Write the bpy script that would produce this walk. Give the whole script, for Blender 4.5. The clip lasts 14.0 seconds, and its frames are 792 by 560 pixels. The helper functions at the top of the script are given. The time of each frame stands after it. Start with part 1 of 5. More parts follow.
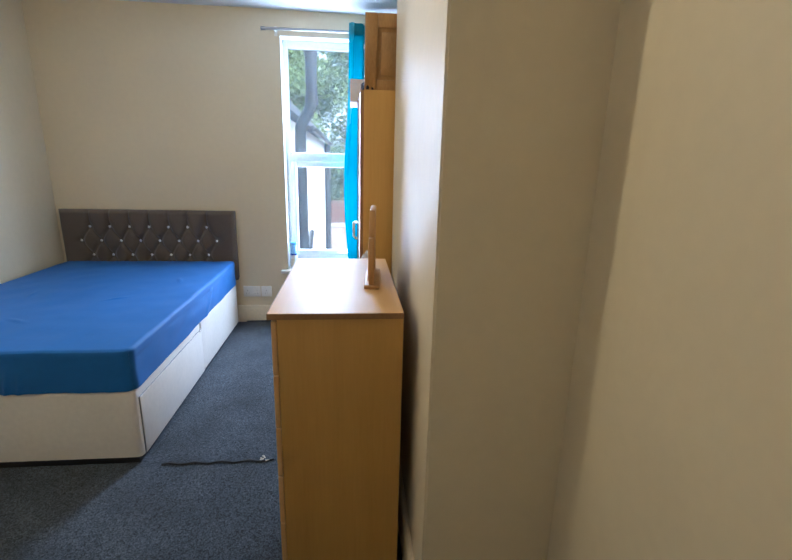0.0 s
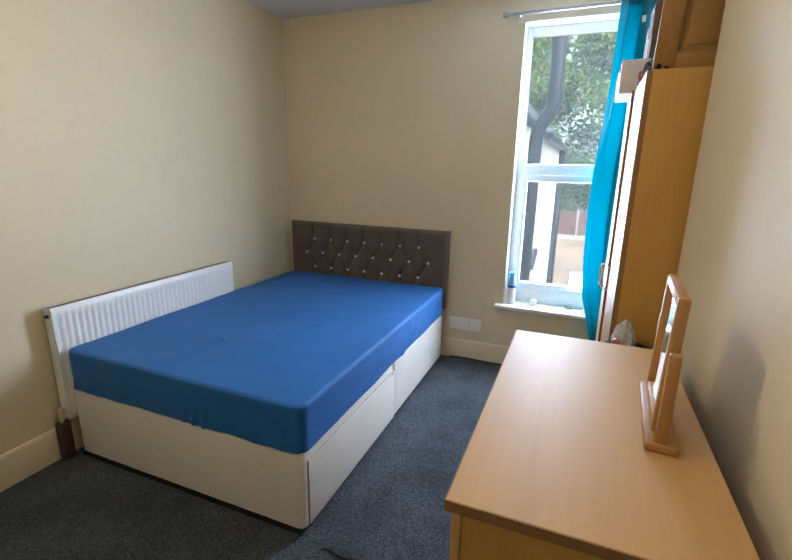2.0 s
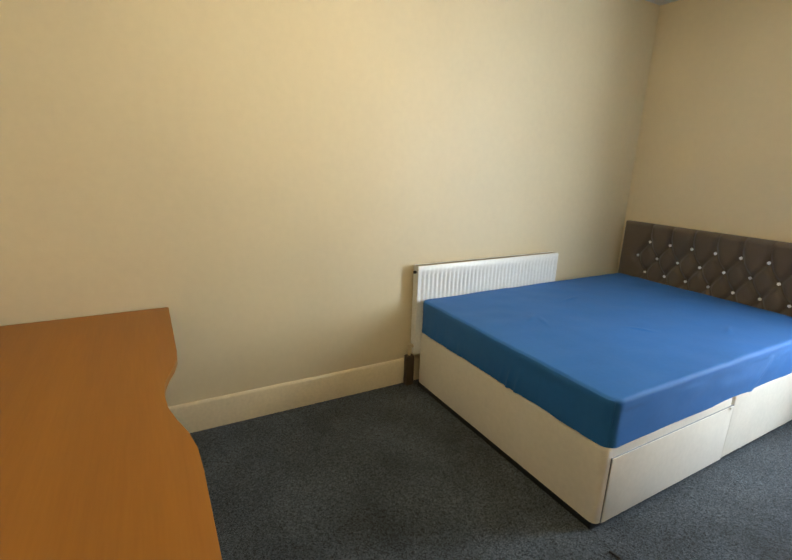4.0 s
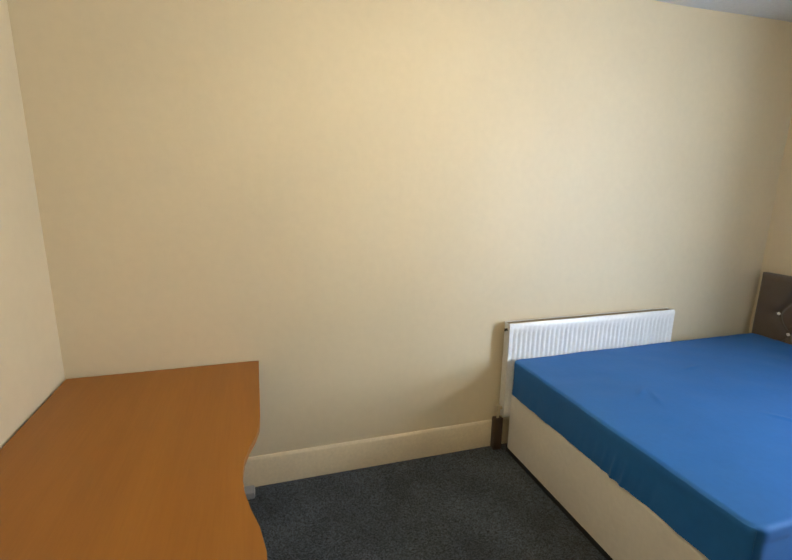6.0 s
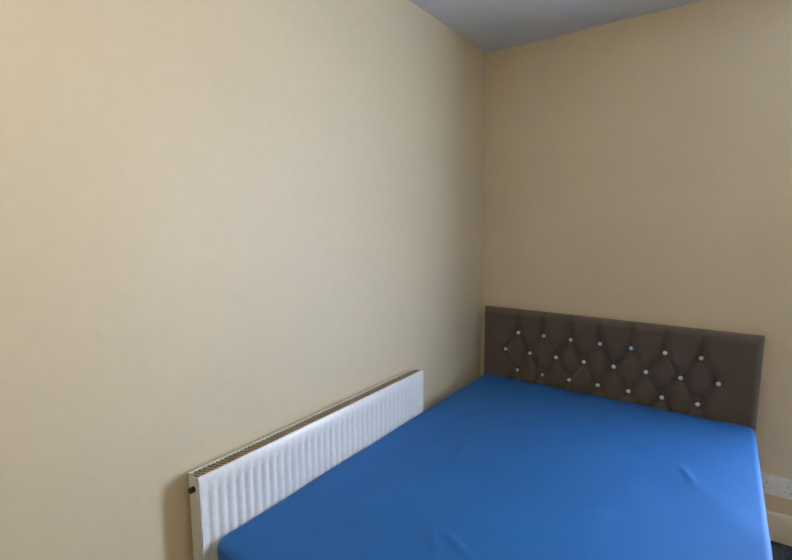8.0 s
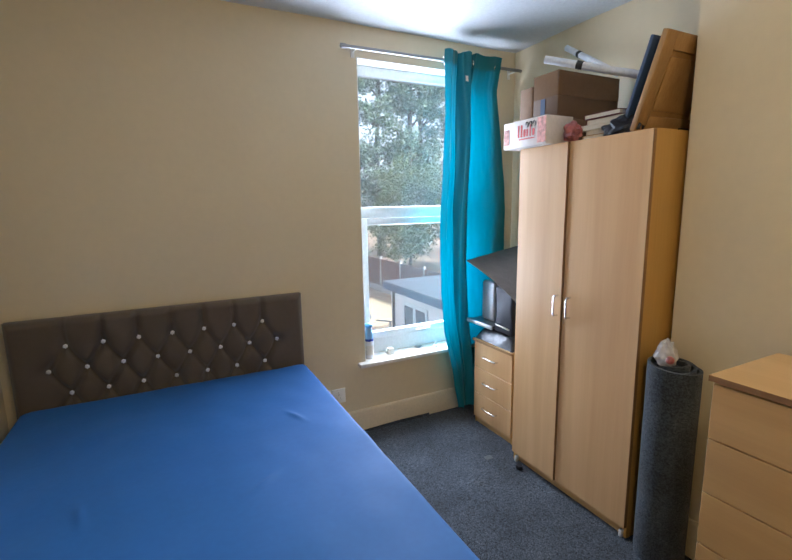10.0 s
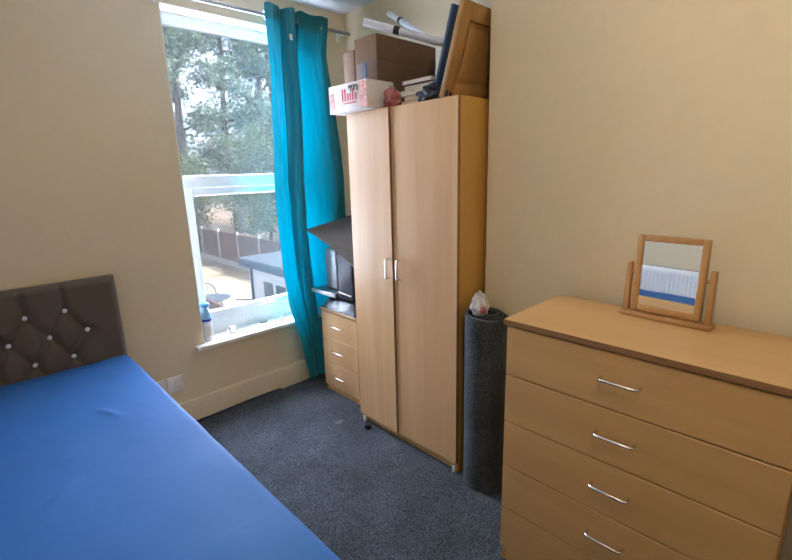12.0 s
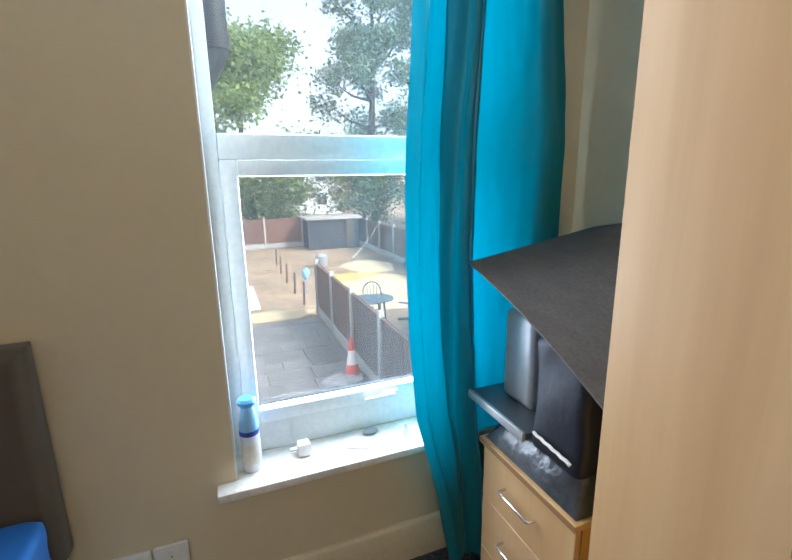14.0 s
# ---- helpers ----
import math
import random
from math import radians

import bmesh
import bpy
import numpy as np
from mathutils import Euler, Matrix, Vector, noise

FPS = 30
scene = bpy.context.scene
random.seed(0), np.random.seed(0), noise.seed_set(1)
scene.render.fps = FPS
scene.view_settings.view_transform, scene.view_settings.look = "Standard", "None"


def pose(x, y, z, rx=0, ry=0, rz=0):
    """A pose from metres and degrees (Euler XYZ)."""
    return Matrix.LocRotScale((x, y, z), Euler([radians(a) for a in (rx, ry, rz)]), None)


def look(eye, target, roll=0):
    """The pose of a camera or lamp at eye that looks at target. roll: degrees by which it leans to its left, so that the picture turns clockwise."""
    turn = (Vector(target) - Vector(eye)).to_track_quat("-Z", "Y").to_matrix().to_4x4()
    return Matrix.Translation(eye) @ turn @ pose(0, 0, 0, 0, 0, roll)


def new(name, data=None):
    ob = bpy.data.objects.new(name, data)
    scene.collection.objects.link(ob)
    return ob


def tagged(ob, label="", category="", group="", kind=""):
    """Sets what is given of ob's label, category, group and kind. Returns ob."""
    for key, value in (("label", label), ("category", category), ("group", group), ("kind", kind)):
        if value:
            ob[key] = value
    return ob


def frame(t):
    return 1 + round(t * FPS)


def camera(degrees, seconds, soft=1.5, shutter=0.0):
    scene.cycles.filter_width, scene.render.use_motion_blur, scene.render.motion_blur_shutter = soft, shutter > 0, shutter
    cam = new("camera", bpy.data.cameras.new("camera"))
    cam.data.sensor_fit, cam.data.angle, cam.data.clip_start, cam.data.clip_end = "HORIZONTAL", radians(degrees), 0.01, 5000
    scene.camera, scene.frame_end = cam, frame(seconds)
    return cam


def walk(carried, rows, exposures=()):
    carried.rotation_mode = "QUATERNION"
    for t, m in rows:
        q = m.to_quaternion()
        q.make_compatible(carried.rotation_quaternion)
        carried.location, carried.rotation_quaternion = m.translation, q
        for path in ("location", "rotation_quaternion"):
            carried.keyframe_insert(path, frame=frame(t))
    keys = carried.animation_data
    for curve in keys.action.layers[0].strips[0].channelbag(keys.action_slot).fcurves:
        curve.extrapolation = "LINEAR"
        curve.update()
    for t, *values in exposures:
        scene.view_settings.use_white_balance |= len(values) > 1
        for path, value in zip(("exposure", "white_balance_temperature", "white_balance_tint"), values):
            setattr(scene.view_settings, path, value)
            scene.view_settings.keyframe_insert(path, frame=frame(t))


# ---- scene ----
cam = camera(82.9, 14.0)

PATH = [
    (0, (2.458, -4.026, 1.441), (2.655, -2.1, 0.938), 1.4),
    (0.5, (2.45, -3.819, 1.459), (2.391, -1.884, 0.957), 1.3),
    (1, (2.411, -3.636, 1.472), (2.093, -1.726, 0.971), 1.1),
    (1.5, (2.355, -3.445, 1.483), (1.844, -1.578, 0.982), 1.0),
    (2, (2.35, -3.307, 1.492), (1.624, -1.511, 0.995), 1.0),
    (2.5, (2.373, -3.194, 1.483), (1.383, -1.527, 0.996), 0.9),
    (3, (2.385, -3.193, 1.461), (1.096, -1.741, 0.981), 1.0),
    (3.5, (2.354, -3.343, 1.446), (0.831, -2.137, 0.967), 1.3),
    (4, (2.343, -3.481, 1.428), (0.659, -2.534, 0.911), 1.9),
    (4.2, (2.341, -3.519, 1.428), (0.615, -2.661, 0.895), 0.8),
    (6.5, (2.082, -3.298, 1.613), (0.213, -2.724, 1.189), 1.2),
    (7, (1.858, -3.132, 1.604), (0.061, -2.314, 1.29), 0.9),
    (7.5, (1.608, -2.916, 1.574), (0.011, -1.738, 1.322), 0.7),
    (8, (1.275, -2.704, 1.537), (0.104, -1.101, 1.295), -0.3),
    (8.5, (0.99, -2.625, 1.526), (0.391, -0.732, 1.279), -0.6),
    (9, (0.881, -2.598, 1.544), (0.896, -0.617, 1.27), -1.1),
    (9.2, (0.852, -2.59, 1.538), (1.083, -0.625, 1.248), -1.1),
    (11.3, (0.746, -2.855, 1.525), (2.095, -1.434, 1.126), -1.7),
    (11.5, (0.771, -2.847, 1.515), (2.132, -1.444, 1.093), -1.7),
    (12, (0.927, -2.75, 1.503), (2.275, -1.348, 1.035), -1.5),
    (12.5, (1.15, -2.56, 1.471), (2.393, -1.075, 0.972), -1.4),
    (13, (1.416, -2.207, 1.458), (2.479, -0.591, 0.949), -1.3),
    (13.5, (1.719, -1.807, 1.425), (2.599, -0.081, 0.929), -1.2),
    (14, (1.906, -1.293, 1.392), (2.624, 0.517, 0.935), -0.8),
]
# the clip's camera sets its own exposure and white balance as it turns to and from the window
GAIN = [
    (0, 1.88, 5050, 11), (1, 1.82, 5250, 12), (2, 1.62, 5550, 10), (3, 1.6, 5750, 8), (4, 1.96, 6350, 4), (6.5, 2.08, 5700, 9), (7.5, 2.06, 5650, 10),
    (8.5, 1.46, 5350, 13), (9, 1.45, 5450, 12), (11.5, 1.7, 5800, 16), (12.5, 1.66, 5700, 15), (13.5, 1.5, 5700, 12), (14, 1.35, 5780, 9),
]
walk(cam, [(t, look(eye, target, roll)) for t, eye, target, roll in PATH], GAIN)


# ---- light ----
world = bpy.data.worlds.new("world")
scene.world = world
world.use_nodes = True
wn = world.node_tree
sky = wn.nodes.new("ShaderNodeTexSky")
sky.sky_type = "NISHITA"
sky.sun_disc = False
sky.sun_elevation, sky.sun_rotation = radians(42), radians(140)
sky.air_density, sky.dust_density, sky.ozone_density = 1.0, 3.5, 0.2
haze = wn.nodes.new("ShaderNodeHueSaturation")
haze.inputs["Saturation"].default_value, haze.inputs["Value"].default_value = 0.4, 1.3
wn.links.new(sky.outputs[0], haze.inputs["Color"])
wn.links.new(haze.outputs[0], wn.nodes["Background"].inputs[0])
wn.nodes["Background"].inputs[1].default_value = 0.15

sun = new("sun", bpy.data.lights.new("sun", "SUN"))
sun.data.energy, sun.data.angle, sun.data.color = 1.8, radians(8), (1.0, 0.95, 0.88)
sun.matrix_world = look((14, -16, 20), (0, 0, 0))

day = new("window_daylight", bpy.data.lights.new("window_daylight", "AREA"))
day.data.shape, day.data.size, day.data.size_y = "RECTANGLE", 0.78, 1.68
day.data.energy, day.data.color = 30, (0.86, 0.92, 1.0)
day.matrix_world = look((2.372, 0.147, 1.42), (2.372, -3.0, 1.42))


# ---- materials ----
def nodes_of(name):
    m = bpy.data.materials.new(name)
    m.use_nodes = True
    return m, m.node_tree.nodes, m.node_tree.links, m.node_tree.nodes["Principled BSDF"]


def mat(name, color, rough=0.6, metal=0.0, var=0.12, scale=4.0, fine=60.0, fine_var=0.06, bump=0.1, bump_scale=150.0, stretch=(1, 1, 1), spec=0.5, pieces=0.0, sheen=0.0):
    """A surface with broad stains, fine grain and relief."""
    m, n, l, p = nodes_of(name)
    co = n.new("ShaderNodeTexCoord")
    mp = n.new("ShaderNodeMapping")
    mp.inputs["Scale"].default_value = stretch
    l.new(co.outputs["Object"], mp.inputs[0])
    total = None
    for sc_, amount in ((scale, var), (fine, fine_var)):
        t = n.new("ShaderNodeTexNoise")
        t.inputs["Scale"].default_value, t.inputs["Detail"].default_value = sc_, 5
        l.new(mp.outputs[0], t.inputs["Vector"])
        r = n.new("ShaderNodeMapRange")
        r.inputs[1].default_value, r.inputs[2].default_value = 0.25, 0.75
        r.inputs[3].default_value, r.inputs[4].default_value = 1 - amount, 1 + amount
        l.new(t.outputs[0], r.inputs[0])
        if total is None:
            total = r.outputs[0]
        else:
            q = n.new("ShaderNodeMath")
            q.operation = "MULTIPLY"
            l.new(total, q.inputs[0]), l.new(r.outputs[0], q.inputs[1])
            total = q.outputs[0]
    if pieces:
        oi = n.new("ShaderNodeObjectInfo")
        r = n.new("ShaderNodeMapRange")
        r.inputs[3].default_value, r.inputs[4].default_value = 1 - pieces, 1 + pieces
        l.new(oi.outputs["Random"], r.inputs[0])
        q = n.new("ShaderNodeMath")
        q.operation = "MULTIPLY"
        l.new(total, q.inputs[0]), l.new(r.outputs[0], q.inputs[1])
        total = q.outputs[0]
    vm = n.new("ShaderNodeVectorMath")
    vm.operation = "SCALE"
    vm.inputs[0].default_value = color
    l.new(total, vm.inputs["Scale"])
    l.new(vm.outputs[0], p.inputs["Base Color"])
    p.inputs["Roughness"].default_value, p.inputs["Metallic"].default_value = rough, metal
    p.inputs["Specular IOR Level"].default_value = spec
    if sheen:
        p.inputs["Sheen Weight"].default_value = sheen
    if bump:
        t = n.new("ShaderNodeTexNoise")
        t.inputs["Scale"].default_value, t.inputs["Detail"].default_value = bump_scale, 3
        l.new(mp.outputs[0], t.inputs["Vector"])
        b = n.new("ShaderNodeBump")
        b.inputs["Strength"].default_value, b.inputs["Distance"].default_value = bump, 0.004
        l.new(t.outputs[0], b.inputs["Height"])
        l.new(b.outputs[0], p.inputs["Normal"])
    return m


def carpet_mat(name, dark, light):
    """Heather pile: two yarns mixed in flecks, with a few pale bits of lint."""
    m, n, l, p = nodes_of(name)
    co = n.new("ShaderNodeTexCoord")
    a = n.new("ShaderNodeTexNoise")
    a.inputs["Scale"].default_value, a.inputs["Detail"].default_value, a.inputs["Roughness"].default_value = 62, 8, 0.85
    l.new(co.outputs["Object"], a.inputs["Vector"])
    ra = n.new("ShaderNodeValToRGB")
    ra.color_ramp.elements[0].position, ra.color_ramp.elements[1].position = 0.36, 0.72
    ra.color_ramp.elements[0].color, ra.color_ramp.elements[1].color = (*dark, 1), (*light, 1)
    tuft = n.new("ShaderNodeTexVoronoi")
    tuft.inputs["Scale"].default_value = 230
    l.new(co.outputs["Object"], tuft.inputs["Vector"])
    yarn = n.new("ShaderNodeMix")
    yarn.inputs[0].default_value = 0.42
    l.new(a.outputs[0], yarn.inputs[2]), l.new(tuft.outputs["Color"], yarn.inputs[3])
    l.new(yarn.outputs[0], ra.inputs[0])
    c = n.new("ShaderNodeTexNoise")
    c.inputs["Scale"].default_value, c.inputs["Detail"].default_value = 3.5, 6
    l.new(co.outputs["Object"], c.inputs["Vector"])
    r = n.new("ShaderNodeMapRange")
    r.inputs[1].default_value, r.inputs[2].default_value, r.inputs[3].default_value, r.inputs[4].default_value = 0.3, 0.7, 0.66, 1.3
    l.new(c.outputs[0], r.inputs[0])
    vm = n.new("ShaderNodeVectorMath")
    vm.operation = "SCALE"
    l.new(ra.outputs[0], vm.inputs[0]), l.new(r.outputs[0], vm.inputs["Scale"])
    l.new(vm.outputs[0], p.inputs["Base Color"])
    p.inputs["Roughness"].default_value, p.inputs["Specular IOR Level"].default_value = 0.95, 0.15
    p.inputs["Sheen Weight"].default_value = 0.15
    b = n.new("ShaderNodeBump")
    b.inputs["Strength"].default_value, b.inputs["Distance"].default_value = 0.7, 0.006
    l.new(a.outputs[0], b.inputs["Height"])
    l.new(b.outputs[0], p.inputs["Normal"])
    return m


def wood_mat(name, light, dark, axis=2, rough=0.4, scale=1.0, strength=1.0, spec=0.5, fine=0.35):
    """Veneer or timber whose grain runs along one axis."""
    m, n, l, p = nodes_of(name)
    co = n.new("ShaderNodeTexCoord")
    mp = n.new("ShaderNodeMapping")
    st = [9.0 * scale] * 3
    st[axis] = 0.5 * scale
    mp.inputs["Scale"].default_value = st
    l.new(co.outputs["Object"], mp.inputs[0])
    a = n.new("ShaderNodeTexNoise")
    a.inputs["Scale"].default_value, a.inputs["Detail"].default_value, a.inputs["Distortion"].default_value = 1.2, 5, 0.4
    l.new(mp.outputs[0], a.inputs["Vector"])
    b = n.new("ShaderNodeTexNoise")
    b.inputs["Scale"].default_value, b.inputs["Detail"].default_value = 14, 3
    l.new(mp.outputs[0], b.inputs["Vector"])
    mx = n.new("ShaderNodeMix")
    mx.inputs[0].default_value = fine
    l.new(a.outputs[0], mx.inputs[2]), l.new(b.outputs[0], mx.inputs[3])
    ra = n.new("ShaderNodeValToRGB")
    ra.color_ramp.elements[0].position, ra.color_ramp.elements[1].position = 0.5 - 0.2 / strength, 0.5 + 0.2 / strength
    ra.color_ramp.elements[0].color, ra.color_ramp.elements[1].color = (*dark, 1), (*light, 1)
    l.new(mx.outputs[0], ra.inputs[0])
    l.new(ra.outputs[0], p.inputs["Base Color"])
    p.inputs["Roughness"].default_value, p.inputs["Specular IOR Level"].default_value = rough, spec
    bp = n.new("ShaderNodeBump")
    bp.inputs["Strength"].default_value, bp.inputs["Distance"].default_value = 0.08, 0.002
    l.new(b.outputs[0], bp.inputs["Height"])
    l.new(bp.outputs[0], p.inputs["Normal"])
    return m


def cloth_mat(name, color, rough=0.5, see=0.0, through_color=None, weave=900.0, sheen=0.2, fold=0.25, fold_scale=9.0):
    """Woven cloth with soft creases; see: how much light comes through it."""
    m = mat(name, color, rough, 0, 0.06, 3, 40, 0.04, fold, fold_scale, sheen=sheen)
    n, l = m.node_tree.nodes, m.node_tree.links
    p = n["Principled BSDF"]
    if see:
        tr = n.new("ShaderNodeBsdfTranslucent")
        tr.inputs[0].default_value = (*(through_color or color), 1)
        mix = n.new("ShaderNodeMixShader")
        mix.inputs[0].default_value = see
        l.new(p.outputs[0], mix.inputs[1]), l.new(tr.outputs[0], mix.inputs[2])
        l.new(mix.outputs[0], n["Material Output"].inputs[0])
    return m


def glass_mat(name, color=(1, 1, 1), rough=0.0, veil=0.14):
    """A pane with a pale film added to imitate veiling glare over the view."""
    m, n, l, p = nodes_of(name)
    n.remove(p)
    t = n.new("ShaderNodeBsdfTransparent")
    t.inputs[0].default_value = (*color, 1)
    g = n.new("ShaderNodeBsdfGlossy")
    g.inputs["Roughness"].default_value = rough
    f = n.new("ShaderNodeFresnel")
    f.inputs[0].default_value = 1.3
    mix = n.new("ShaderNodeMixShader")
    l.new(f.outputs[0], mix.inputs[0]), l.new(t.outputs[0], mix.inputs[1]), l.new(g.outputs[0], mix.inputs[2])
    film = n.new("ShaderNodeBsdfTranslucent")
    film.inputs[0].default_value = (0.80, 0.92, 1.0, 1)
    veil_noise = n.new("ShaderNodeTexNoise")
    veil_noise.inputs["Scale"].default_value, veil_noise.inputs["Detail"].default_value = 3.0, 6
    r = n.new("ShaderNodeMapRange")
    r.inputs[1].default_value, r.inputs[2].default_value, r.inputs[3].default_value, r.inputs[4].default_value = 0.3, 0.7, 0.7 * veil, 1.3 * veil
    l.new(veil_noise.outputs[0], r.inputs[0])
    coated = n.new("ShaderNodeMixShader")
    l.new(r.outputs[0], coated.inputs[0]), l.new(mix.outputs[0], coated.inputs[1]), l.new(film.outputs[0], coated.inputs[2])
    l.new(coated.outputs[0], n["Material Output"].inputs[0])
    return m


M_WALL = mat("magnolia_paint", (0.67, 0.575, 0.395), 0.55, var=0.035, scale=1.6, fine=25, fine_var=0.02, bump=0.2, bump_scale=26)
M_CEIL = mat("ceiling_paint", (0.62, 0.64, 0.66), 0.8, var=0.05, scale=2.5, bump=0.15, bump_scale=20)
M_GLOSS = mat("cream_gloss_paint", (0.70, 0.60, 0.42), 0.35, var=0.05, scale=5, bump=0.06, bump_scale=30)
M_WHITE = mat("white_paint", (0.78, 0.77, 0.73), 0.4, var=0.05, scale=6, bump=0.05)
M_SILL = mat("worn_white_sill", (0.78, 0.74, 0.68), 0.4, var=0.12, scale=14, fine=80, fine_var=0.08, bump=0.1, bump_scale=60)
M_PVC = mat("white_pvc", (0.76, 0.80, 0.81), 0.3, var=0.03, scale=5, bump=0.02)
M_RAD = mat("radiator_enamel", (0.80, 0.80, 0.78), 0.3, var=0.03, scale=8, bump=0.02)
M_GRILLE = mat("brown_grille", (0.35, 0.29, 0.2), 0.6, var=0.2, scale=20)
M_CARPET = carpet_mat("blue_grey_carpet", (0.013, 0.017, 0.022), (0.110, 0.131, 0.158))
M_ROLL = carpet_mat("charcoal_carpet", (0.02, 0.026, 0.035), (0.075, 0.088, 0.10))
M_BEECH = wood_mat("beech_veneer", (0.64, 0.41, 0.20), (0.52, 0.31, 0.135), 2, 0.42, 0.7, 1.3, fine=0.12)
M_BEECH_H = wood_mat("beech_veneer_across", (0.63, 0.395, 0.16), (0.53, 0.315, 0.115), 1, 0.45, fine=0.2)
# deeper gold for the sides: warm light on them is put into the colour
M_BEECH_WARMLIT = wood_mat("beech_veneer_warmlit", (0.56, 0.32, 0.075), (0.47, 0.26, 0.055), 2, 0.42)
M_BEECH_EDGE = wood_mat("beech_edge_band", (0.30, 0.16, 0.06), (0.20, 0.10, 0.035), 1, 0.5)
M_OAKTOP = wood_mat("cherry_desk_top", (0.35, 0.138, 0.012), (0.28, 0.104, 0.007), 0, 0.42)
M_PINE = wood_mat("varnished_pine", (0.50, 0.28, 0.10), (0.36, 0.18, 0.055), 2, 0.45)
M_PANELWOOD = wood_mat("stained_oak", (0.42, 0.24, 0.08), (0.26, 0.13, 0.035), 2, 0.5)
M_CHROME = mat("brushed_steel", (0.72, 0.71, 0.69), 0.25, 1.0, var=0.05, bump=0.02)
M_ROD = mat("dull_steel_rod", (0.33, 0.33, 0.33), 0.38, 1.0, var=0.08, bump=0.02)
M_SHEET = cloth_mat("blue_satin_cotton", (0.011, 0.121, 0.40), 0.7, fold=0.3, fold_scale=6.0, sheen=0.05)
M_DIVAN = cloth_mat("cream_damask", (0.74, 0.70, 0.63), 0.6, fold=0.2, fold_scale=14)
M_HEAD = cloth_mat("brown_plush", (0.10, 0.073, 0.05), 0.75, sheen=0.25, fold=0.2, fold_scale=60)
M_CRYSTAL = mat("crystal_button", (0.92, 0.92, 0.95), 0.12, 0.2, var=0.0, fine_var=0, bump=0)
M_BLACK = mat("black_plastic", (0.015, 0.015, 0.017), 0.45, var=0.1)
M_CURTAIN = cloth_mat("teal_polyester", (0.005, 0.18, 0.215), 0.5, see=0.17, through_color=(0.001, 0.18, 0.27), fold=0.3, fold_scale=16)
M_PANE = glass_mat("window_glass", (0.95, 0.97, 0.97))
M_MIRROR, _n, _l, _p = nodes_of("mirror_silver")
_p.inputs["Base Color"].default_value, _p.inputs["Metallic"].default_value, _p.inputs["Roughness"].default_value = (0.9, 0.92, 0.92, 1), 1, 0.01
M_CARD = mat("brown_cardboard", (0.23, 0.14, 0.08), 0.75, var=0.1, scale=6, bump=0.1)
M_CARDDARK = mat("dark_cardboard", (0.14, 0.085, 0.05), 0.7, var=0.12, scale=6, bump=0.1)
M_BOXWHITE = mat("printed_white_card", (0.74, 0.69, 0.66), 0.55, var=0.06, scale=9, bump=0.05)
M_RED = mat("red_print", (0.55, 0.05, 0.05), 0.5)
M_PINK = mat("pale_red_print", (0.62, 0.30, 0.26), 0.55, var=0.5, scale=60)
M_REDBAG = mat("crumpled_red_film", (0.34, 0.10, 0.09), 0.35, var=0.6, scale=30, bump=0.5, bump_scale=40)
M_INK = mat("black_ink", (0.02, 0.02, 0.02), 0.6)
M_TAPE = mat("packing_tape", (0.17, 0.10, 0.055), 0.22)
M_NAVY = mat("navy_label", (0.03, 0.06, 0.13), 0.5)
M_PAPER = mat("white_paper", (0.72, 0.69, 0.62), 0.7, var=0.08, scale=12)
M_MAROON = mat("maroon_card", (0.12, 0.025, 0.03), 0.6)
M_TAN = mat("tan_card", (0.42, 0.27, 0.14), 0.65)
M_NAVYBAG = cloth_mat("navy_nylon", (0.005, 0.006, 0.015), 0.55, sheen=0.0, fold=0.5, fold_scale=25)
M_FELT = mat("grey_felt", (0.095, 0.086, 0.08), 0.85, var=0.15, scale=20, fine=220, fine_var=0.2, bump=0.3, bump_scale=300, stretch=(1, 0.3, 1))
M_GREYPL = mat("grey_plastic", (0.22, 0.23, 0.24), 0.4, var=0.08)
M_TRAY = mat("dark_grey_plastic", (0.07, 0.08, 0.085), 0.3, var=0.08)
M_SILVER = mat("silver_plastic", (0.42, 0.43, 0.44), 0.3, 0.3, var=0.05)
M_CLEAR = mat("crinkled_polythene", (0.5, 0.48, 0.48), 0.25, var=0.2, scale=30, bump=0.6, bump_scale=60)
M_WRAP = mat("wrapped_polythene", (0.045, 0.048, 0.055), 0.26, var=0.5, scale=14, fine=40, fine_var=0.3, bump=0.9, bump_scale=28)
M_GREYMETAL = mat("grey_steel", (0.30, 0.31, 0.33), 0.4, 0.2, var=0.05)
M_BROWN = mat("dark_brown_plastic", (0.05, 0.032, 0.02), 0.5, var=0.2, scale=12)
M_PIPE = mat("cream_pipe_paint", (0.60, 0.50, 0.33), 0.4)
M_BOTTLEBLUE = mat("blue_plastic", (0.12, 0.38, 0.72), 0.3)
M_NAVYBLUE = mat("dark_blue_plastic", (0.02, 0.05, 0.35), 0.35)
M_PALEBLUE = mat("pale_blue_plastic", (0.25, 0.48, 0.72), 0.3)
M_BOTTLE = mat("white_bottle", (0.72, 0.74, 0.78), 0.35, var=0.1, scale=40)
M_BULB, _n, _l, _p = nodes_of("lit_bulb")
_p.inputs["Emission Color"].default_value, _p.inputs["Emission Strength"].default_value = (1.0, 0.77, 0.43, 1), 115
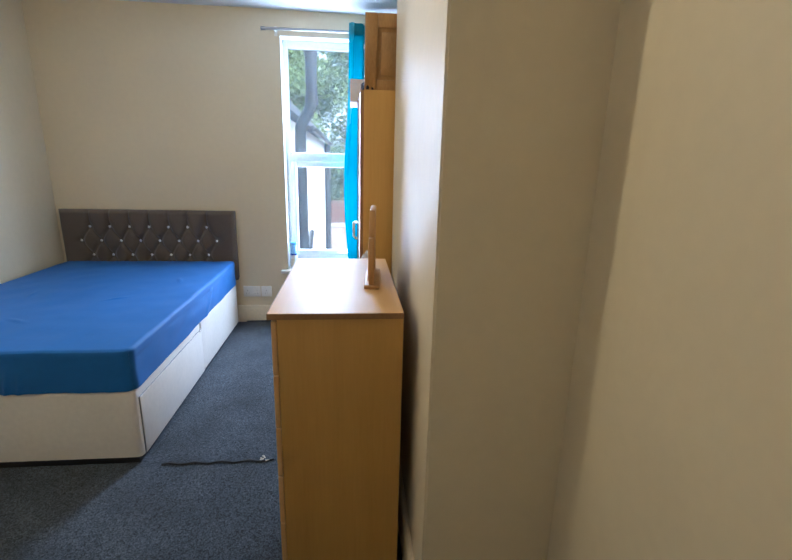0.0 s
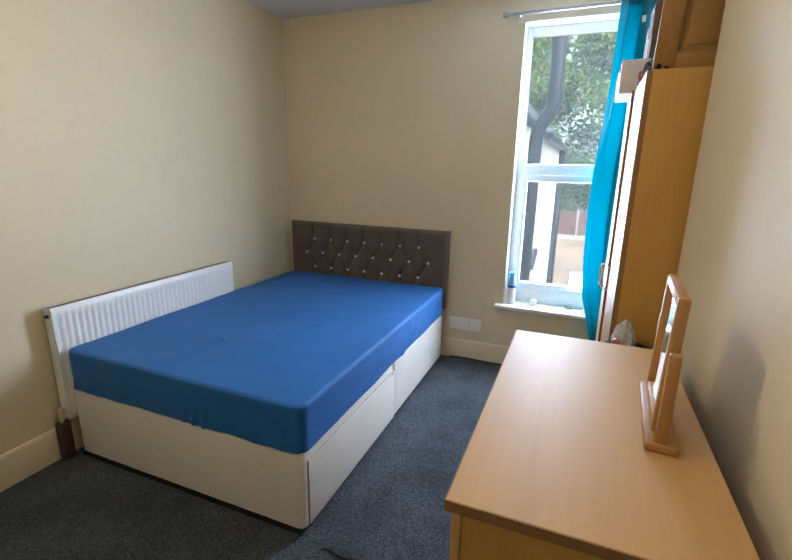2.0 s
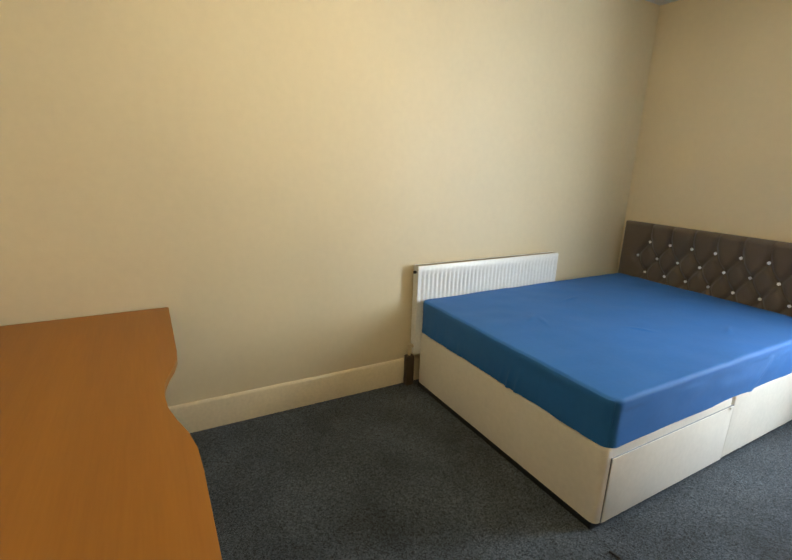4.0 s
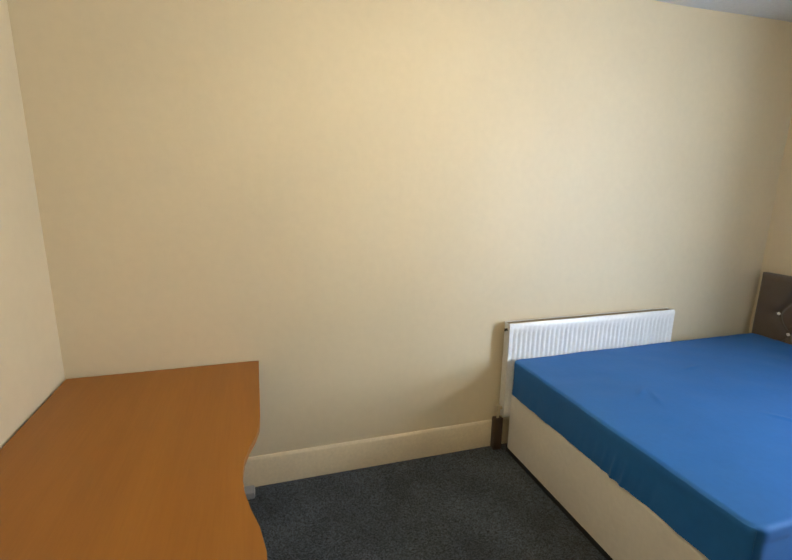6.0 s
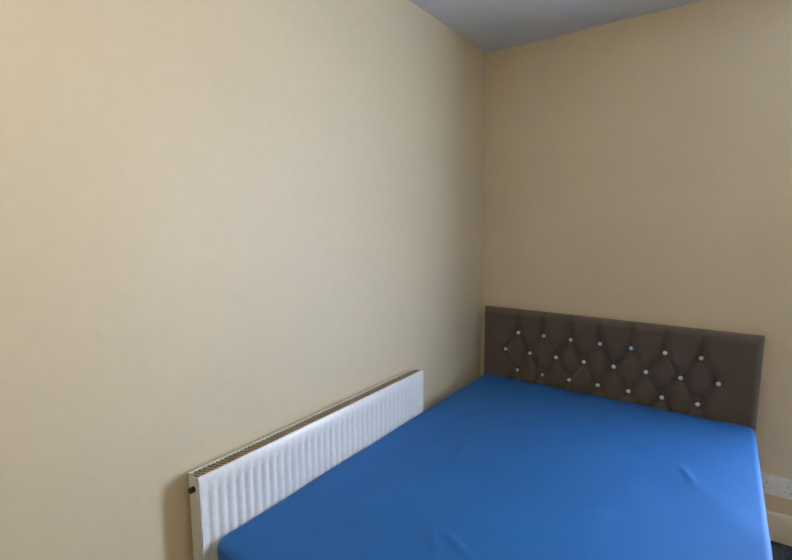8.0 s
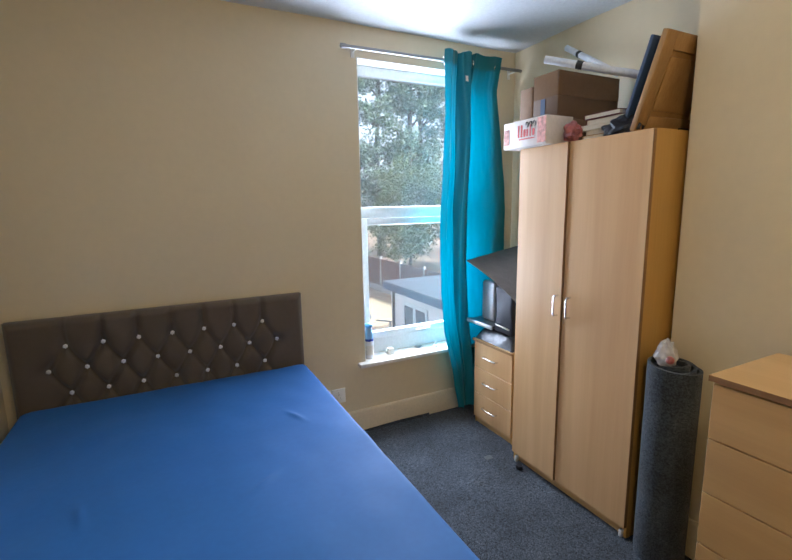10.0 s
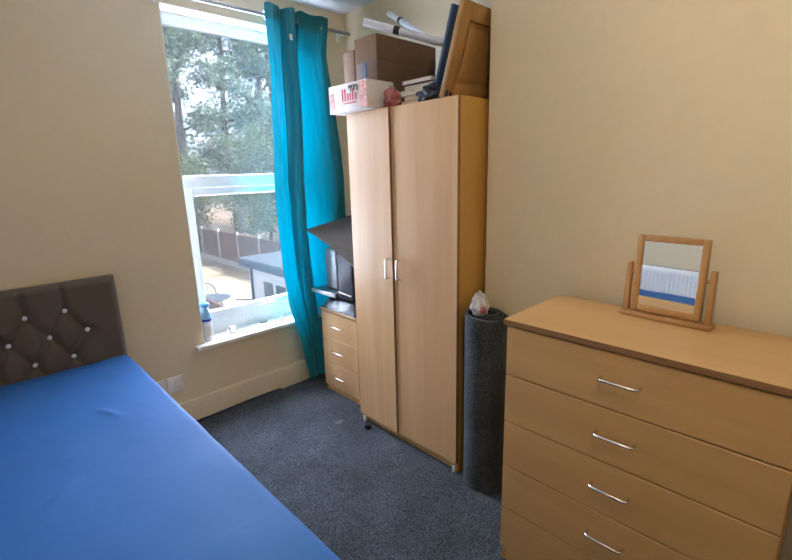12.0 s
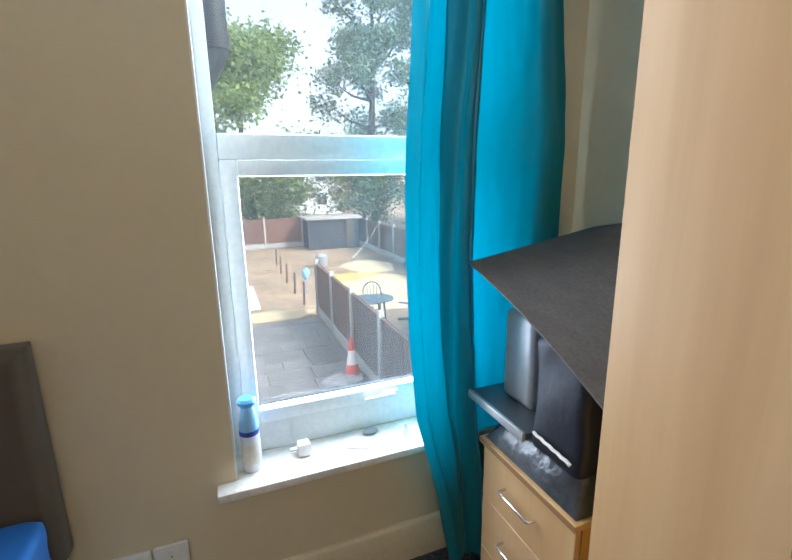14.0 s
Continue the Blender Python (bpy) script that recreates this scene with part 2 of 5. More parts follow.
# outside
M_SOIL = mat("bare_earth", (0.30, 0.21, 0.13), 0.95, var=0.35, scale=0.6, fine=6, fine_var=0.5, bump=0.6, bump_scale=9)
M_SAND = mat("builders_sand", (0.55, 0.44, 0.26), 0.95, var=0.2, scale=1.5, bump=0.4, bump_scale=20)
M_YELLOW = mat("yellow_sand", (0.50, 0.36, 0.10), 0.95, var=0.25, scale=2, bump=0.4, bump_scale=20)
M_SLAB = mat("wet_paving", (0.20, 0.185, 0.18), 0.4, var=0.35, scale=1.6, fine=15, fine_var=0.12, bump=0.3, bump_scale=40, pieces=0.3)
M_FENCE = mat("brown_fence_stain", (0.13, 0.062, 0.042), 0.75, var=0.2, scale=3, stretch=(1, 1, 0.15), fine=40, fine_var=0.2, pieces=0.18)
M_CONC = mat("concrete", (0.36, 0.34, 0.31), 0.85, var=0.15, scale=6, bump=0.2)
M_RENDER = mat("white_render", (0.80, 0.80, 0.79), 0.8, var=0.05, scale=2, bump=0.2, bump_scale=60)
M_ROOF = mat("grey_roof_felt", (0.13, 0.14, 0.16), 0.7, var=0.12, scale=2, bump=0.2, bump_scale=80)
M_SHED = mat("dark_sheeting", (0.035, 0.04, 0.055), 0.6, var=0.25, scale=1.2, fine_var=0.0, bump=0.0)
M_BARK = mat("bark", (0.10, 0.075, 0.06), 0.9, var=0.3, scale=3, bump=0.6, bump_scale=20)
M_ORANGE = mat("cone_orange", (0.75, 0.06, 0.02), 0.45)
M_TABLE = mat("grey_resin", (0.10, 0.13, 0.165), 0.4, var=0.1)
M_DARKGLASS = mat("dark_window", (0.05, 0.06, 0.07), 0.08)


def leaf_mat(name, a, b):
    m, n, l, p = nodes_of(name)
    g = n.new("ShaderNodeNewGeometry")
    ra = n.new("ShaderNodeValToRGB")
    ra.color_ramp.elements[0].color, ra.color_ramp.elements[1].color = (*a, 1), (*b, 1)
    l.new(g.outputs["Random Per Island"], ra.inputs[0])
    l.new(ra.outputs[0], p.inputs["Base Color"])
    p.inputs["Roughness"].default_value, p.inputs["Specular IOR Level"].default_value = 0.65, 0.08
    t = n.new("ShaderNodeBsdfTranslucent")
    l.new(ra.outputs[0], t.inputs[0])
    mix = n.new("ShaderNodeMixShader")
    mix.inputs[0].default_value = 0.35
    l.new(p.outputs[0], mix.inputs[1]), l.new(t.outputs[0], mix.inputs[2])
    l.new(mix.outputs[0], n["Material Output"].inputs[0])
    return m


M_LEAF = leaf_mat("maple_leaves", (0.14, 0.21, 0.07), (0.30, 0.38, 0.12))
M_LEAF2 = leaf_mat("poplar_leaves", (0.16, 0.235, 0.17), (0.32, 0.41, 0.28))
M_LEAF3 = leaf_mat("hedge_leaves", (0.07, 0.12, 0.06), (0.24, 0.28, 0.12))


# ---- mesh helpers ----
def box(bm, x0, x1, y0, y1, z0, z1, bevel=0.0, seg=2, m=None):
    """A box added to bm, its edges rounded by bevel."""
    g = bmesh.ops.create_cube(bm, size=1.0)
    vs = g["verts"]
    bmesh.ops.scale(bm, vec=(x1 - x0, y1 - y0, z1 - z0), verts=vs)
    bmesh.ops.translate(bm, vec=((x0 + x1) / 2, (y0 + y1) / 2, (z0 + z1) / 2), verts=vs)
    if bevel:
        es = list({e for v in vs for e in v.link_edges})
        r = bmesh.ops.bevel(bm, geom=es, offset=bevel, segments=seg, affect="EDGES", profile=0.5)
        vs = list({v for f in r["faces"] for v in f.verts} | {v for v in vs if v.is_valid})
    if m is not None:
        bmesh.ops.transform(bm, matrix=m, verts=vs)
    return vs


def tube(bm, pts, r, n=10, cap=True, radii=None):
    """A tube of radius r along pts."""
    pts = [Vector(p) for p in pts]
    rings = []
    ways = [(pts[min(i + 1, len(pts) - 1)] - pts[max(i - 1, 0)]).normalized() for i in range(len(pts))]
    worst = [max(abs(d[k]) for d in ways) for k in range(3)]
    ref = Vector([float(k == worst.index(min(worst))) for k in range(3)])
    for i, p in enumerate(pts):
        d = ways[i]
        a = d.cross(ref).normalized()
        b = d.cross(a).normalized()
        rr = radii[i] if radii else r
        rings.append([bm.verts.new(p + rr * (math.cos(2 * math.pi * k / n) * a + math.sin(2 * math.pi * k / n) * b)) for k in range(n)])
    for q, w in zip(rings, rings[1:]):
        for k in range(n):
            bm.faces.new((q[k], q[(k + 1) % n], w[(k + 1) % n], w[k]))
    if cap:
        bm.faces.new(rings[0])
        bm.faces.new(rings[-1])
    return rings


def lathe(bm, cx, cy, prof, n=24):
    """A turned shape from (radius, z) pairs."""
    rings = [[bm.verts.new((cx + r * math.cos(2 * math.pi * k / n), cy + r * math.sin(2 * math.pi * k / n), z)) for k in range(n)] for r, z in prof]
    for q, w in zip(rings, rings[1:]):
        for k in range(n):
            bm.faces.new((q[k], q[(k + 1) % n], w[(k + 1) % n], w[k]))
    bm.faces.new(rings[0])
    bm.faces.new(rings[-1])


def grid(bm, nu, nv, fn):
    """A sheet of nu x nv cells whose points are fn(u, v)."""
    vs = [[bm.verts.new(fn(i / nu, j / nv)) for j in range(nv + 1)] for i in range(nu + 1)]
    for i in range(nu):
        for j in range(nv):
            bm.faces.new((vs[i][j], vs[i + 1][j], vs[i + 1][j + 1], vs[i][j + 1]))
    return vs


def prism(bm, outline, z0, z1):
    """An upright prism over an outline of (x, y)."""
    lo = [bm.verts.new((x, y, z0)) for x, y in outline]
    hi = [bm.verts.new((x, y, z1)) for x, y in outline]
    n = len(outline)
    for k in range(n):
        bm.faces.new((lo[k], lo[(k + 1) % n], hi[(k + 1) % n], hi[k]))
    bm.faces.new(lo[::-1])
    bm.faces.new(hi)


def root_of(ob):
    while ob.parent:
        ob = ob.parent
    return ob


def mesh_of(name, bm, material, off=(0, 0, 0), smooth=True):
    bmesh.ops.translate(bm, vec=-Vector(off), verts=bm.verts)
    bmesh.ops.recalc_face_normals(bm, faces=bm.faces)
    me = bpy.data.meshes.new(name)
    bm.to_mesh(me)
    bm.free()
    me.materials.append(material)
    if smooth:
        me.set_sharp_from_angle(angle=radians(35))
        me.polygons.foreach_set("use_smooth", [True] * len(me.polygons))
    return me


def thing(name, at, label, category, group=""):
    """The empty at the base of a thing that has parts."""
    ob = new(name)
    ob.location = at
    ob.empty_display_size = 0.05
    return tagged(ob, label, category, group)


def part(name, bm, material, parent, label=""):
    """One mesh, given in world coordinates, under its thing or part."""
    ob = new(name, mesh_of(name, bm, material, root_of(parent).location))
    ob.parent = parent
    if label:
        tagged(ob, label)
    return ob


def piece(name, me, at, parent, turn=None):
    """One of many alike pieces, on shared mesh data, at a place given in world coordinates."""
    ob = new(name, me)
    ob.parent = parent
    ob.location = Vector(at) - Vector(root_of(parent).location)
    if turn:
        ob.rotation_euler = turn
    return ob


def whole(name, bm, material, label, category, group="", at=None):
    """A thing that is one mesh, with its origin at its base."""
    if at is None:
        xs = [v.co for v in bm.verts]
        at = (sum(c.x for c in xs) / len(xs), sum(c.y for c in xs) / len(xs), min(c.z for c in xs))
    ob = new(name, mesh_of(name, bm, material, at))
    ob.location = at
    return tagged(ob, label, category, group)


def setting(name, bm, material, label, category):
    ob = new(name, mesh_of(name, bm, material))
    return tagged(ob, label, category, kind="structure")


def B():
    return bmesh.new()


def bx(*a, **k):
    bm = bmesh.new()
    box(bm, *a, **k)
    return bm


# ---- the room ----
W, D, H = 3.12, 4.26, 2.59          # width at the window, depth, height
SX = 3.04                           # the south recess
WX0, WX1, WZ0, WZ1 = 1.885, 2.86, 0.47, 2.41   # the window opening
BX, BY0, BY1 = 2.685, -2.985, -1.535            # the chimney breast

setting("floor", bx(-0.25, SX + 0.25, -D - 0.2, 0.3, -0.25, 0.0), M_CARPET, "blue-grey heather carpet with flecked pile", "carpet")
bm = B()
grid(bm, 24, 30, lambda u, v: (-0.2 + u * (SX + 0.4), -D - 0.2 + v * (D + 0.45), H + 0.012 * noise.noise(Vector((u * 5, v * 6, 0)))))
lo = bm.faces[:]
ext = bmesh.ops.extrude_face_region(bm, geom=lo)
bmesh.ops.translate(bm, vec=(0, 0, 0.2), verts=[g for g in ext["geom"] if isinstance(g, bmesh.types.BMVert)])
setting("ceiling", bm, M_CEIL, "white painted plaster ceiling, slightly uneven", "ceiling")

setting("wall_west", bx(-0.25, 0.0, -D - 0.2, 0.3, -0.0, H + 0.05), M_WALL, "cream painted plaster wall behind the radiator", "wall")
setting("wall_south", bx(0.0, SX + 0.25, -D - 0.2, -D, -0.0, H + 0.05), M_WALL, "cream painted plaster wall behind the desk", "wall")
bm = B()
box(bm, 0.0, WX0, 0.0, 0.3, 0.0, H + 0.05)
box(bm, WX1, W + 0.3, 0.0, 0.3, 0.0, H + 0.05)
box(bm, WX0, WX1, 0.0, 0.3, 0.0, WZ0)
box(bm, WX0, WX1, 0.0, 0.3, WZ1, H + 0.05)
setting("wall_north", bm, M_WALL, "cream painted plaster wall with a tall sash window", "wall")
setting("wall_east", bx(W, W + 0.3, BY1 - 0.05, 0.0, 0.0, H + 0.05), M_WALL, "cream painted wall of the recess behind the wardrobe", "wall")
setting("wall_recess", bx(SX, SX + 0.25, -D, BY0 + 0.05, 0.0, H + 0.05), M_WALL, "cream painted wall of the recess", "wall")
bm = B()
prism(bm, [(BX - 0.025, BY0), (W + 0.3, BY0), (W + 0.3, BY1), (BX, BY1)], 0.0, H + 0.05)
bmesh.ops.bevel(bm, geom=[e for e in bm.edges if abs(e.verts[0].co.z - e.verts[1].co.z) > 1], offset=0.006, segments=2, affect="EDGES")
setting("chimney_breast", bm, M_WALL, "cream painted chimney breast with worn edges", "wall")


def skirting(name, p0, p1, side, h=0.168, t=0.02):
    """A moulded board along the wall from p0 to p1; side: the way it stands out."""
    bm = B()
    prof = [(0, 0), (t, 0), (t, h - 0.012), (t * 0.85, h - 0.005), (t * 0.5, h), (0, h)]
    a, b, s_ = Vector((*p0, 0)), Vector((*p1, 0)), Vector((*side, 0))
    rows = [[bm.verts.new(q + s_ * o + Vector((0, 0, z))) for o, z in prof] for q in (a, b)]
    for k in range(len(prof)):
        j = (k + 1) % len(prof)
        bm.faces.new((rows[0][k], rows[0][j], rows[1][j], rows[1][k]))
    bm.faces.new(rows[0])
    bm.faces.new(rows[1])
    setting(name, bm, M_GLOSS, "cream gloss painted skirting board", "skirting")


skirting("baseboard_west", (0, -D), (0, -0.0), (1, 0))
skirting("baseboard_north", (0.02, 0), (W, 0), (0, -1), 0.155)
skirting("baseboard_breast", (BX - 0.025, BY0), (BX, BY1), (-1, 0))
skirting("baseboard_return", (BX - 0.045, BY0), (SX, BY0), (0, -1))
skirting("baseboard_south", (0.02, -D), (SX, -D), (0, 1))
skirting("baseboard_recess", (SX, -D + 0.02), (SX, BY0), (-1, 0))

# carpet laid a little up the skirting under the window, and the cut edge of a joint
bm = B()
grid(bm, 26, 1, lambda u, v: (1.5 + u * 0.87, -0.03 + v * 0.006, 0.001 + v * (0.010 + 0.006 * u + 0.002 * math.sin(u * 11))))
ext = bmesh.ops.extrude_face_region(bm, geom=bm.faces[:])
bmesh.ops.translate(bm, vec=(0, 0.008, 0), verts=[g for g in ext["geom"] if isinstance(g, bmesh.types.BMVert)])
setting("carpet_edge", bm, M_CARPET, "carpet edge turned up against the skirting", "carpet")
bm = B()
tube(bm, [(1.54 + 0.53 * k / 14, -2.05 + 0.008 * math.sin(k * 1.9), 0.003) for k in range(15)], 0.006, 6)
setting("carpet_joint", bm, M_BLACK, "dark frayed joint in the carpet", "carpet joint")
bm = B()
for k in range(9):
    a = random.uniform(0, 6.28)
    tube(bm, [(2.03 + 0.008 * math.cos(a), -2.045 + 0.008 * math.sin(a), 0.006), (2.03 + 0.025 * math.cos(a + .4), -2.045 + 0.025 * math.sin(a + .4), 0.012)], 0.0018, 4)
whole("thread_tuft", bm, M_PAPER, "loose pale threads on the carpet joint", "threads")

# ---- window ----
win = thing("window_1", (WX0, 0.12, WZ0), "tall white plastic window with a fixed top light and an opening lower sash", "window")
win["kind"] = "structure"
FY0, FY1 = 0.125, 0.185
FT = 0.043
bm = B()
box(bm, WX0, WX0 + FT, FY0, FY1, WZ0 + 0.02, WZ1, 0.004)
box(bm, WX1 - FT, WX1, FY0, FY1, WZ0 + 0.02, WZ1, 0.004)
box(bm, WX0 + FT, WX1 - FT, FY0, FY1, WZ1 - 0.065, WZ1, 0.004)
box(bm, WX0 + FT, WX1 - FT, FY0, FY1, WZ0 + 0.02, WZ0 + 0.13, 0.004)
box(bm, WX0 + FT, WX1 - FT, FY0 + 0.004, FY1, 1.44, 1.515, 0.006)
part("window_frame", bm, M_PVC, win)
bm = B()
SX0, SX1, SZ0, SZ1 = WX0 + FT, WX1 - FT, WZ0 + 0.13, 1.44
for a in ((SX0, SX0 + 0.048, SZ0, SZ1), (SX1 - 0.048, SX1, SZ0, SZ1), (SX0 + 0.048, SX1 - 0.048, SZ0, SZ0 + 0.048), (SX0 + 0.048, SX1 - 0.048, SZ1 - 0.048, SZ1)):
    box(bm, a[0], a[1], FY0 - 0.018, FY1 - 0.012, a[2], a[3], 0.006)
sash = part("sash", bm, M_PVC, win)
bm = B()
for a in ((SX0 + 0.047, SX0 + 0.050, SZ0 + 0.048, SZ1 - 0.048), (SX1 - 0.050, SX1 - 0.047, SZ0 + 0.048, SZ1 - 0.048), (SX0 + 0.050, SX1 - 0.050, SZ0 + 0.047, SZ0 + 0.050), (SX0 + 0.050, SX1 - 0.050, SZ1 - 0.050, SZ1 - 0.047)):
    box(bm, a[0], a[1], 0.145, 0.149, a[2], a[3])
part("gasket", bm, M_BLACK, sash, "thin black rubber gasket")
for name, a in (("lower_pane", (SX0 + 0.05, SX1 - 0.05, SZ0 + 0.045, SZ1 - 0.05)), ("upper_pane", (WX0 + FT - 0.005, WX1 - FT + 0.005, 1.50, WZ1 - 0.06))):
    pane = part("pane", bx(a[0], a[1], 0.150, 0.154, a[2], a[3]), M_PANE, win)
    pane.visible_shadow = False
bm = B()
hx = 2.43
box(bm, hx - 0.028, hx + 0.028, FY0 - 0.034, FY0 - 0.018, SZ0 + 0.008, SZ0 + 0.036, 0.004)
box(bm, hx - 0.10, hx + 0.012, FY0 - 0.05, FY0 - 0.036, SZ0 + 0.018, SZ0 + 0.032, 0.005)
tube(bm, [(hx, FY0 - 0.02, SZ0 + 0.024), (hx, FY0 - 0.045, SZ0 + 0.024)], 0.011)
part("handle", bm, M_WHITE, sash, "white lever handle")
part("window_sill", bx(WX0 - 0.055, WX1 + 0.055, -0.06, 0.0, WZ0 - 0.006, WZ0 + 0.022, 0.007), M_SILL, win)
part("sill_board", bx(WX0, WX1, -0.002, 0.125, WZ0 - 0.006, WZ0 + 0.0195), M_SILL, win, "worn white sill board with dirt marks")
bm = B()
box(bm, WX0, WX0 + 0.006, 0.001, 0.124, WZ0 + 0.02, WZ1)
box(bm, WX1 - 0.006, WX1, 0.001, 0.124, WZ0 + 0.02, WZ1)
box(bm, WX0 + 0.006, WX1 - 0.006, 0.001, 0.124, WZ1 - 0.006, WZ1)
part("reveal_lining", bm, M_WHITE, win, "white painted reveal")

# ---- curtain and rod ----
rod = thing("curtain_rod", (1.76, -0.075, 2.43), "thin chrome curtain rod above the window", "curtain rod")
bm = B()
tube(bm, [(1.765, -0.075, 2.436), (3.11, -0.075, 2.444)], 0.010, 14)
part("pole", bm, M_ROD, rod)
bm = B()
lathe(bm, 0, 0, [(0.014, 0), (0.014, 0.03), (0.010, 0.034)], 14)
bmesh.ops.rotate(bm, verts=bm.verts, matrix=Euler((0, radians(-90), 0)).to_matrix())
bmesh.ops.translate(bm, verts=bm.verts, vec=(1.79, -0.075, 2.436))
part("finial", bm, M_ROD, rod)
for x in (1.86, 3.06):
    bm = B()
    box(bm, x - 0.012, x + 0.012, -0.006, 0.0, 2.40, 2.47, 0.002)
    tube(bm, [(x, -0.004, 2.436), (x, -0.07, 2.436)], 0.006, 8)
    part("bracket", bm, M_WHITE, rod)


def curtain_edge(z):
    """Left edge, end of the gathered folds and right edge of the curtain at a height."""
    zs = [0.06, 0.35, 0.65, 0.9, 1.18, 1.48, 1.75, 2.0, 2.49]
    ls = [2.555, 2.505, 2.425, 2.405, 2.395, 2.40, 2.42, 2.435, 2.44]
    ms = [2.70, 2.69, 2.675, 2.66, 2.65, 2.655, 2.67, 2.68, 2.68]
    rs = [2.80, 2.86, 2.95, 3.0, 3.03, 3.03, 3.01, 2.975, 2.90]
    return np.interp(z, zs, ls), np.interp(z, zs, ms), np.interp(z, zs, rs)


def curtain_at(u, v):
    """Deep folds pushed together on the near side, a flatter stretch behind them."""
    z = 2.49 - v * 2.43
    l_, m_, r_ = curtain_edge(z)
    top = max(0.0, 1 - v * 12)
    ph = 0.5 * math.sin(v * 4.1) + 0.2 * math.sin(v * 11)
    if u < 0.72:
        s_ = u / 0.72
        w = 2 * math.pi * 1.55 * s_ + 0.6 * ph
        x = l_ + (m_ - l_) * s_ + 0.014 * math.sin(2 * w) * min(1.0, s_ * 8, (1 - s_) * 8) * (1 - 0.5 * top)
        y = -0.118 - (0.026 + 0.01 * math.sin(3 * s_ + 5 * v)) * math.sin(w) * (1 - 0.3 * top) - 0.02 * v + 0.05 * max(0, s_ - 0.8) / 0.2
        y -= 0.016 * math.exp(-((s_ - 0.60 - 0.03 * math.sin(6 * v)) / 0.035) ** 2) + 0.009 * math.exp(-((s_ - 0.86 + 0.04 * v) / 0.05) ** 2)
    else:
        s_ = (u - 0.72) / 0.28
        x = m_ + (r_ - m_) * s_
        y = -0.075 + 0.035 * min(1, s_ * 2) * (1 - top) - 0.045 * top + 0.010 * math.sin(s_ * 8 + ph) * (1 - 0.6 * top)
    y += 0.012 * noise.noise(Vector((u * 9, v * 6, 0))) + 0.004 * noise.noise(Vector((u * 30, v * 22, 3)))
    return (x, min(y, -0.012), z + 0.005 * math.sin(u * 28))


cur = thing("curtain", (2.65, -0.08, 0.05), "teal eyelet curtain drawn aside and gathered, lit through from behind", "curtain")
bm = B()
grid(bm, 170, 80, curtain_at)
part("drape", bm, M_CURTAIN, cur)
bm = B()


def under_at(u, v):
    """A hidden second layer, added so the gathered folds let less light through."""
    z = 2.47 - v * 2.38
    l_, m_, r_ = curtain_edge(z)
    return (l_ + (m_ - l_) * (0.42 + 0.05 * math.sin(3 * v) + 0.56 * u), -0.058 + 0.012 * math.sin(u * 9 + v * 5) + 0.006 * noise.noise(Vector((u * 5, v * 8, 2))), z)


grid(bm, 40, 50, under_at)
part("second_layer", bm, M_CURTAIN, cur)
bm = B()
grid(bm, 90, 3, lambda u, v: Vector(curtain_at(u, v * 0.035)) + Vector((0, -0.0035, 0.002)))
part("header_band", bm, M_CURTAIN, cur, "darker doubled heading of the curtain")
for k in range(5):
    u = 0.06 + 0.22 * k
    x, y, z = curtain_at(u, 0.02)
    bm = B()
    pts = [(x, -0.075 + 0.024 * math.cos(a), 2.44 + 0.024 * math.sin(a)) for a in [2 * math.pi * j / 16 for j in range(17)]]
    tube(bm, pts, 0.004, 6, cap=False)
    part("eyelet", bm, M_CHROME, cur)
bm = B()
grid(bm, 2, 2, lambda u, v: (2.555 + 0.02 * u, -0.185 - 0.004 * v, 2.33 - 0.035 * v))
part("care_label", bm, M_PAPER, cur, "small white sewn-in label")

# ---- radiator ----
RY0, RY1, RX, RZ0, RZ1 = -2.05, -0.832, 0.078, 0.215, 0.800
rad = thing("radiator", (0.06, (RY0 + RY1) / 2, RZ0), "white ribbed panel radiator under a brown slatted top grille", "radiator")
bm = B()
n = 37
prof = [(RY0, 0.0)]
pitch = (RY1 - RY0 - 0.03) / n
for k in range(n):
    y0 = RY0 + 0.015 + k * pitch
    prof += [(y0 + pitch * 0.08, 0.0), (y0 + pitch * 0.22, -0.0056), (y0 + pitch * 0.50, -0.0056), (y0 + pitch * 0.64, 0.0)]
prof += [(RY1, 0.0)]
zs = [(RZ0, 0.0, -0.006), (RZ0 + 0.012, 0.0, 0.0), (RZ0 + 0.05, 0.0, 0), (RZ0 + 0.065, 1.0, 0), (RZ1 - 0.06, 1.0, 0), (RZ1 - 0.045, 0.0, 0), (RZ1 - 0.01, 0, 0), (RZ1, 0, -0.006)]
rows = [[bm.verts.new((RX + d * f + o, y, z)) for y, d in prof] for z, f, o in zs]
for q, w in zip(rows, rows[1:]):
    for k in range(len(prof) - 1):
        bm.faces.new((q[k], q[k + 1], w[k + 1], w[k]))
part("front_panel", bm, M_RAD, rad)
part("back_panel", bx(0.02, 0.03, RY0 + 0.01, RY1 - 0.01, RZ0, RZ1 - 0.015), M_RAD, rad)
for y in (RY0, RY1 - 0.003):
    part("side_cover", bx(0.018, RX - 0.006, y, y + 0.003, RZ0, RZ1 - 0.002, 0.001, 1), M_RAD, rad)
bm = B()
box(bm, 0.018, 0.023, RY0, RY1, RZ1 - 0.012, RZ1 + 0.001)
box(bm, RX - 0.012, RX - 0.006, RY0, RY1, RZ1 - 0.012, RZ1 + 0.001)
part("grille_rim", bm, M_RAD, rad)
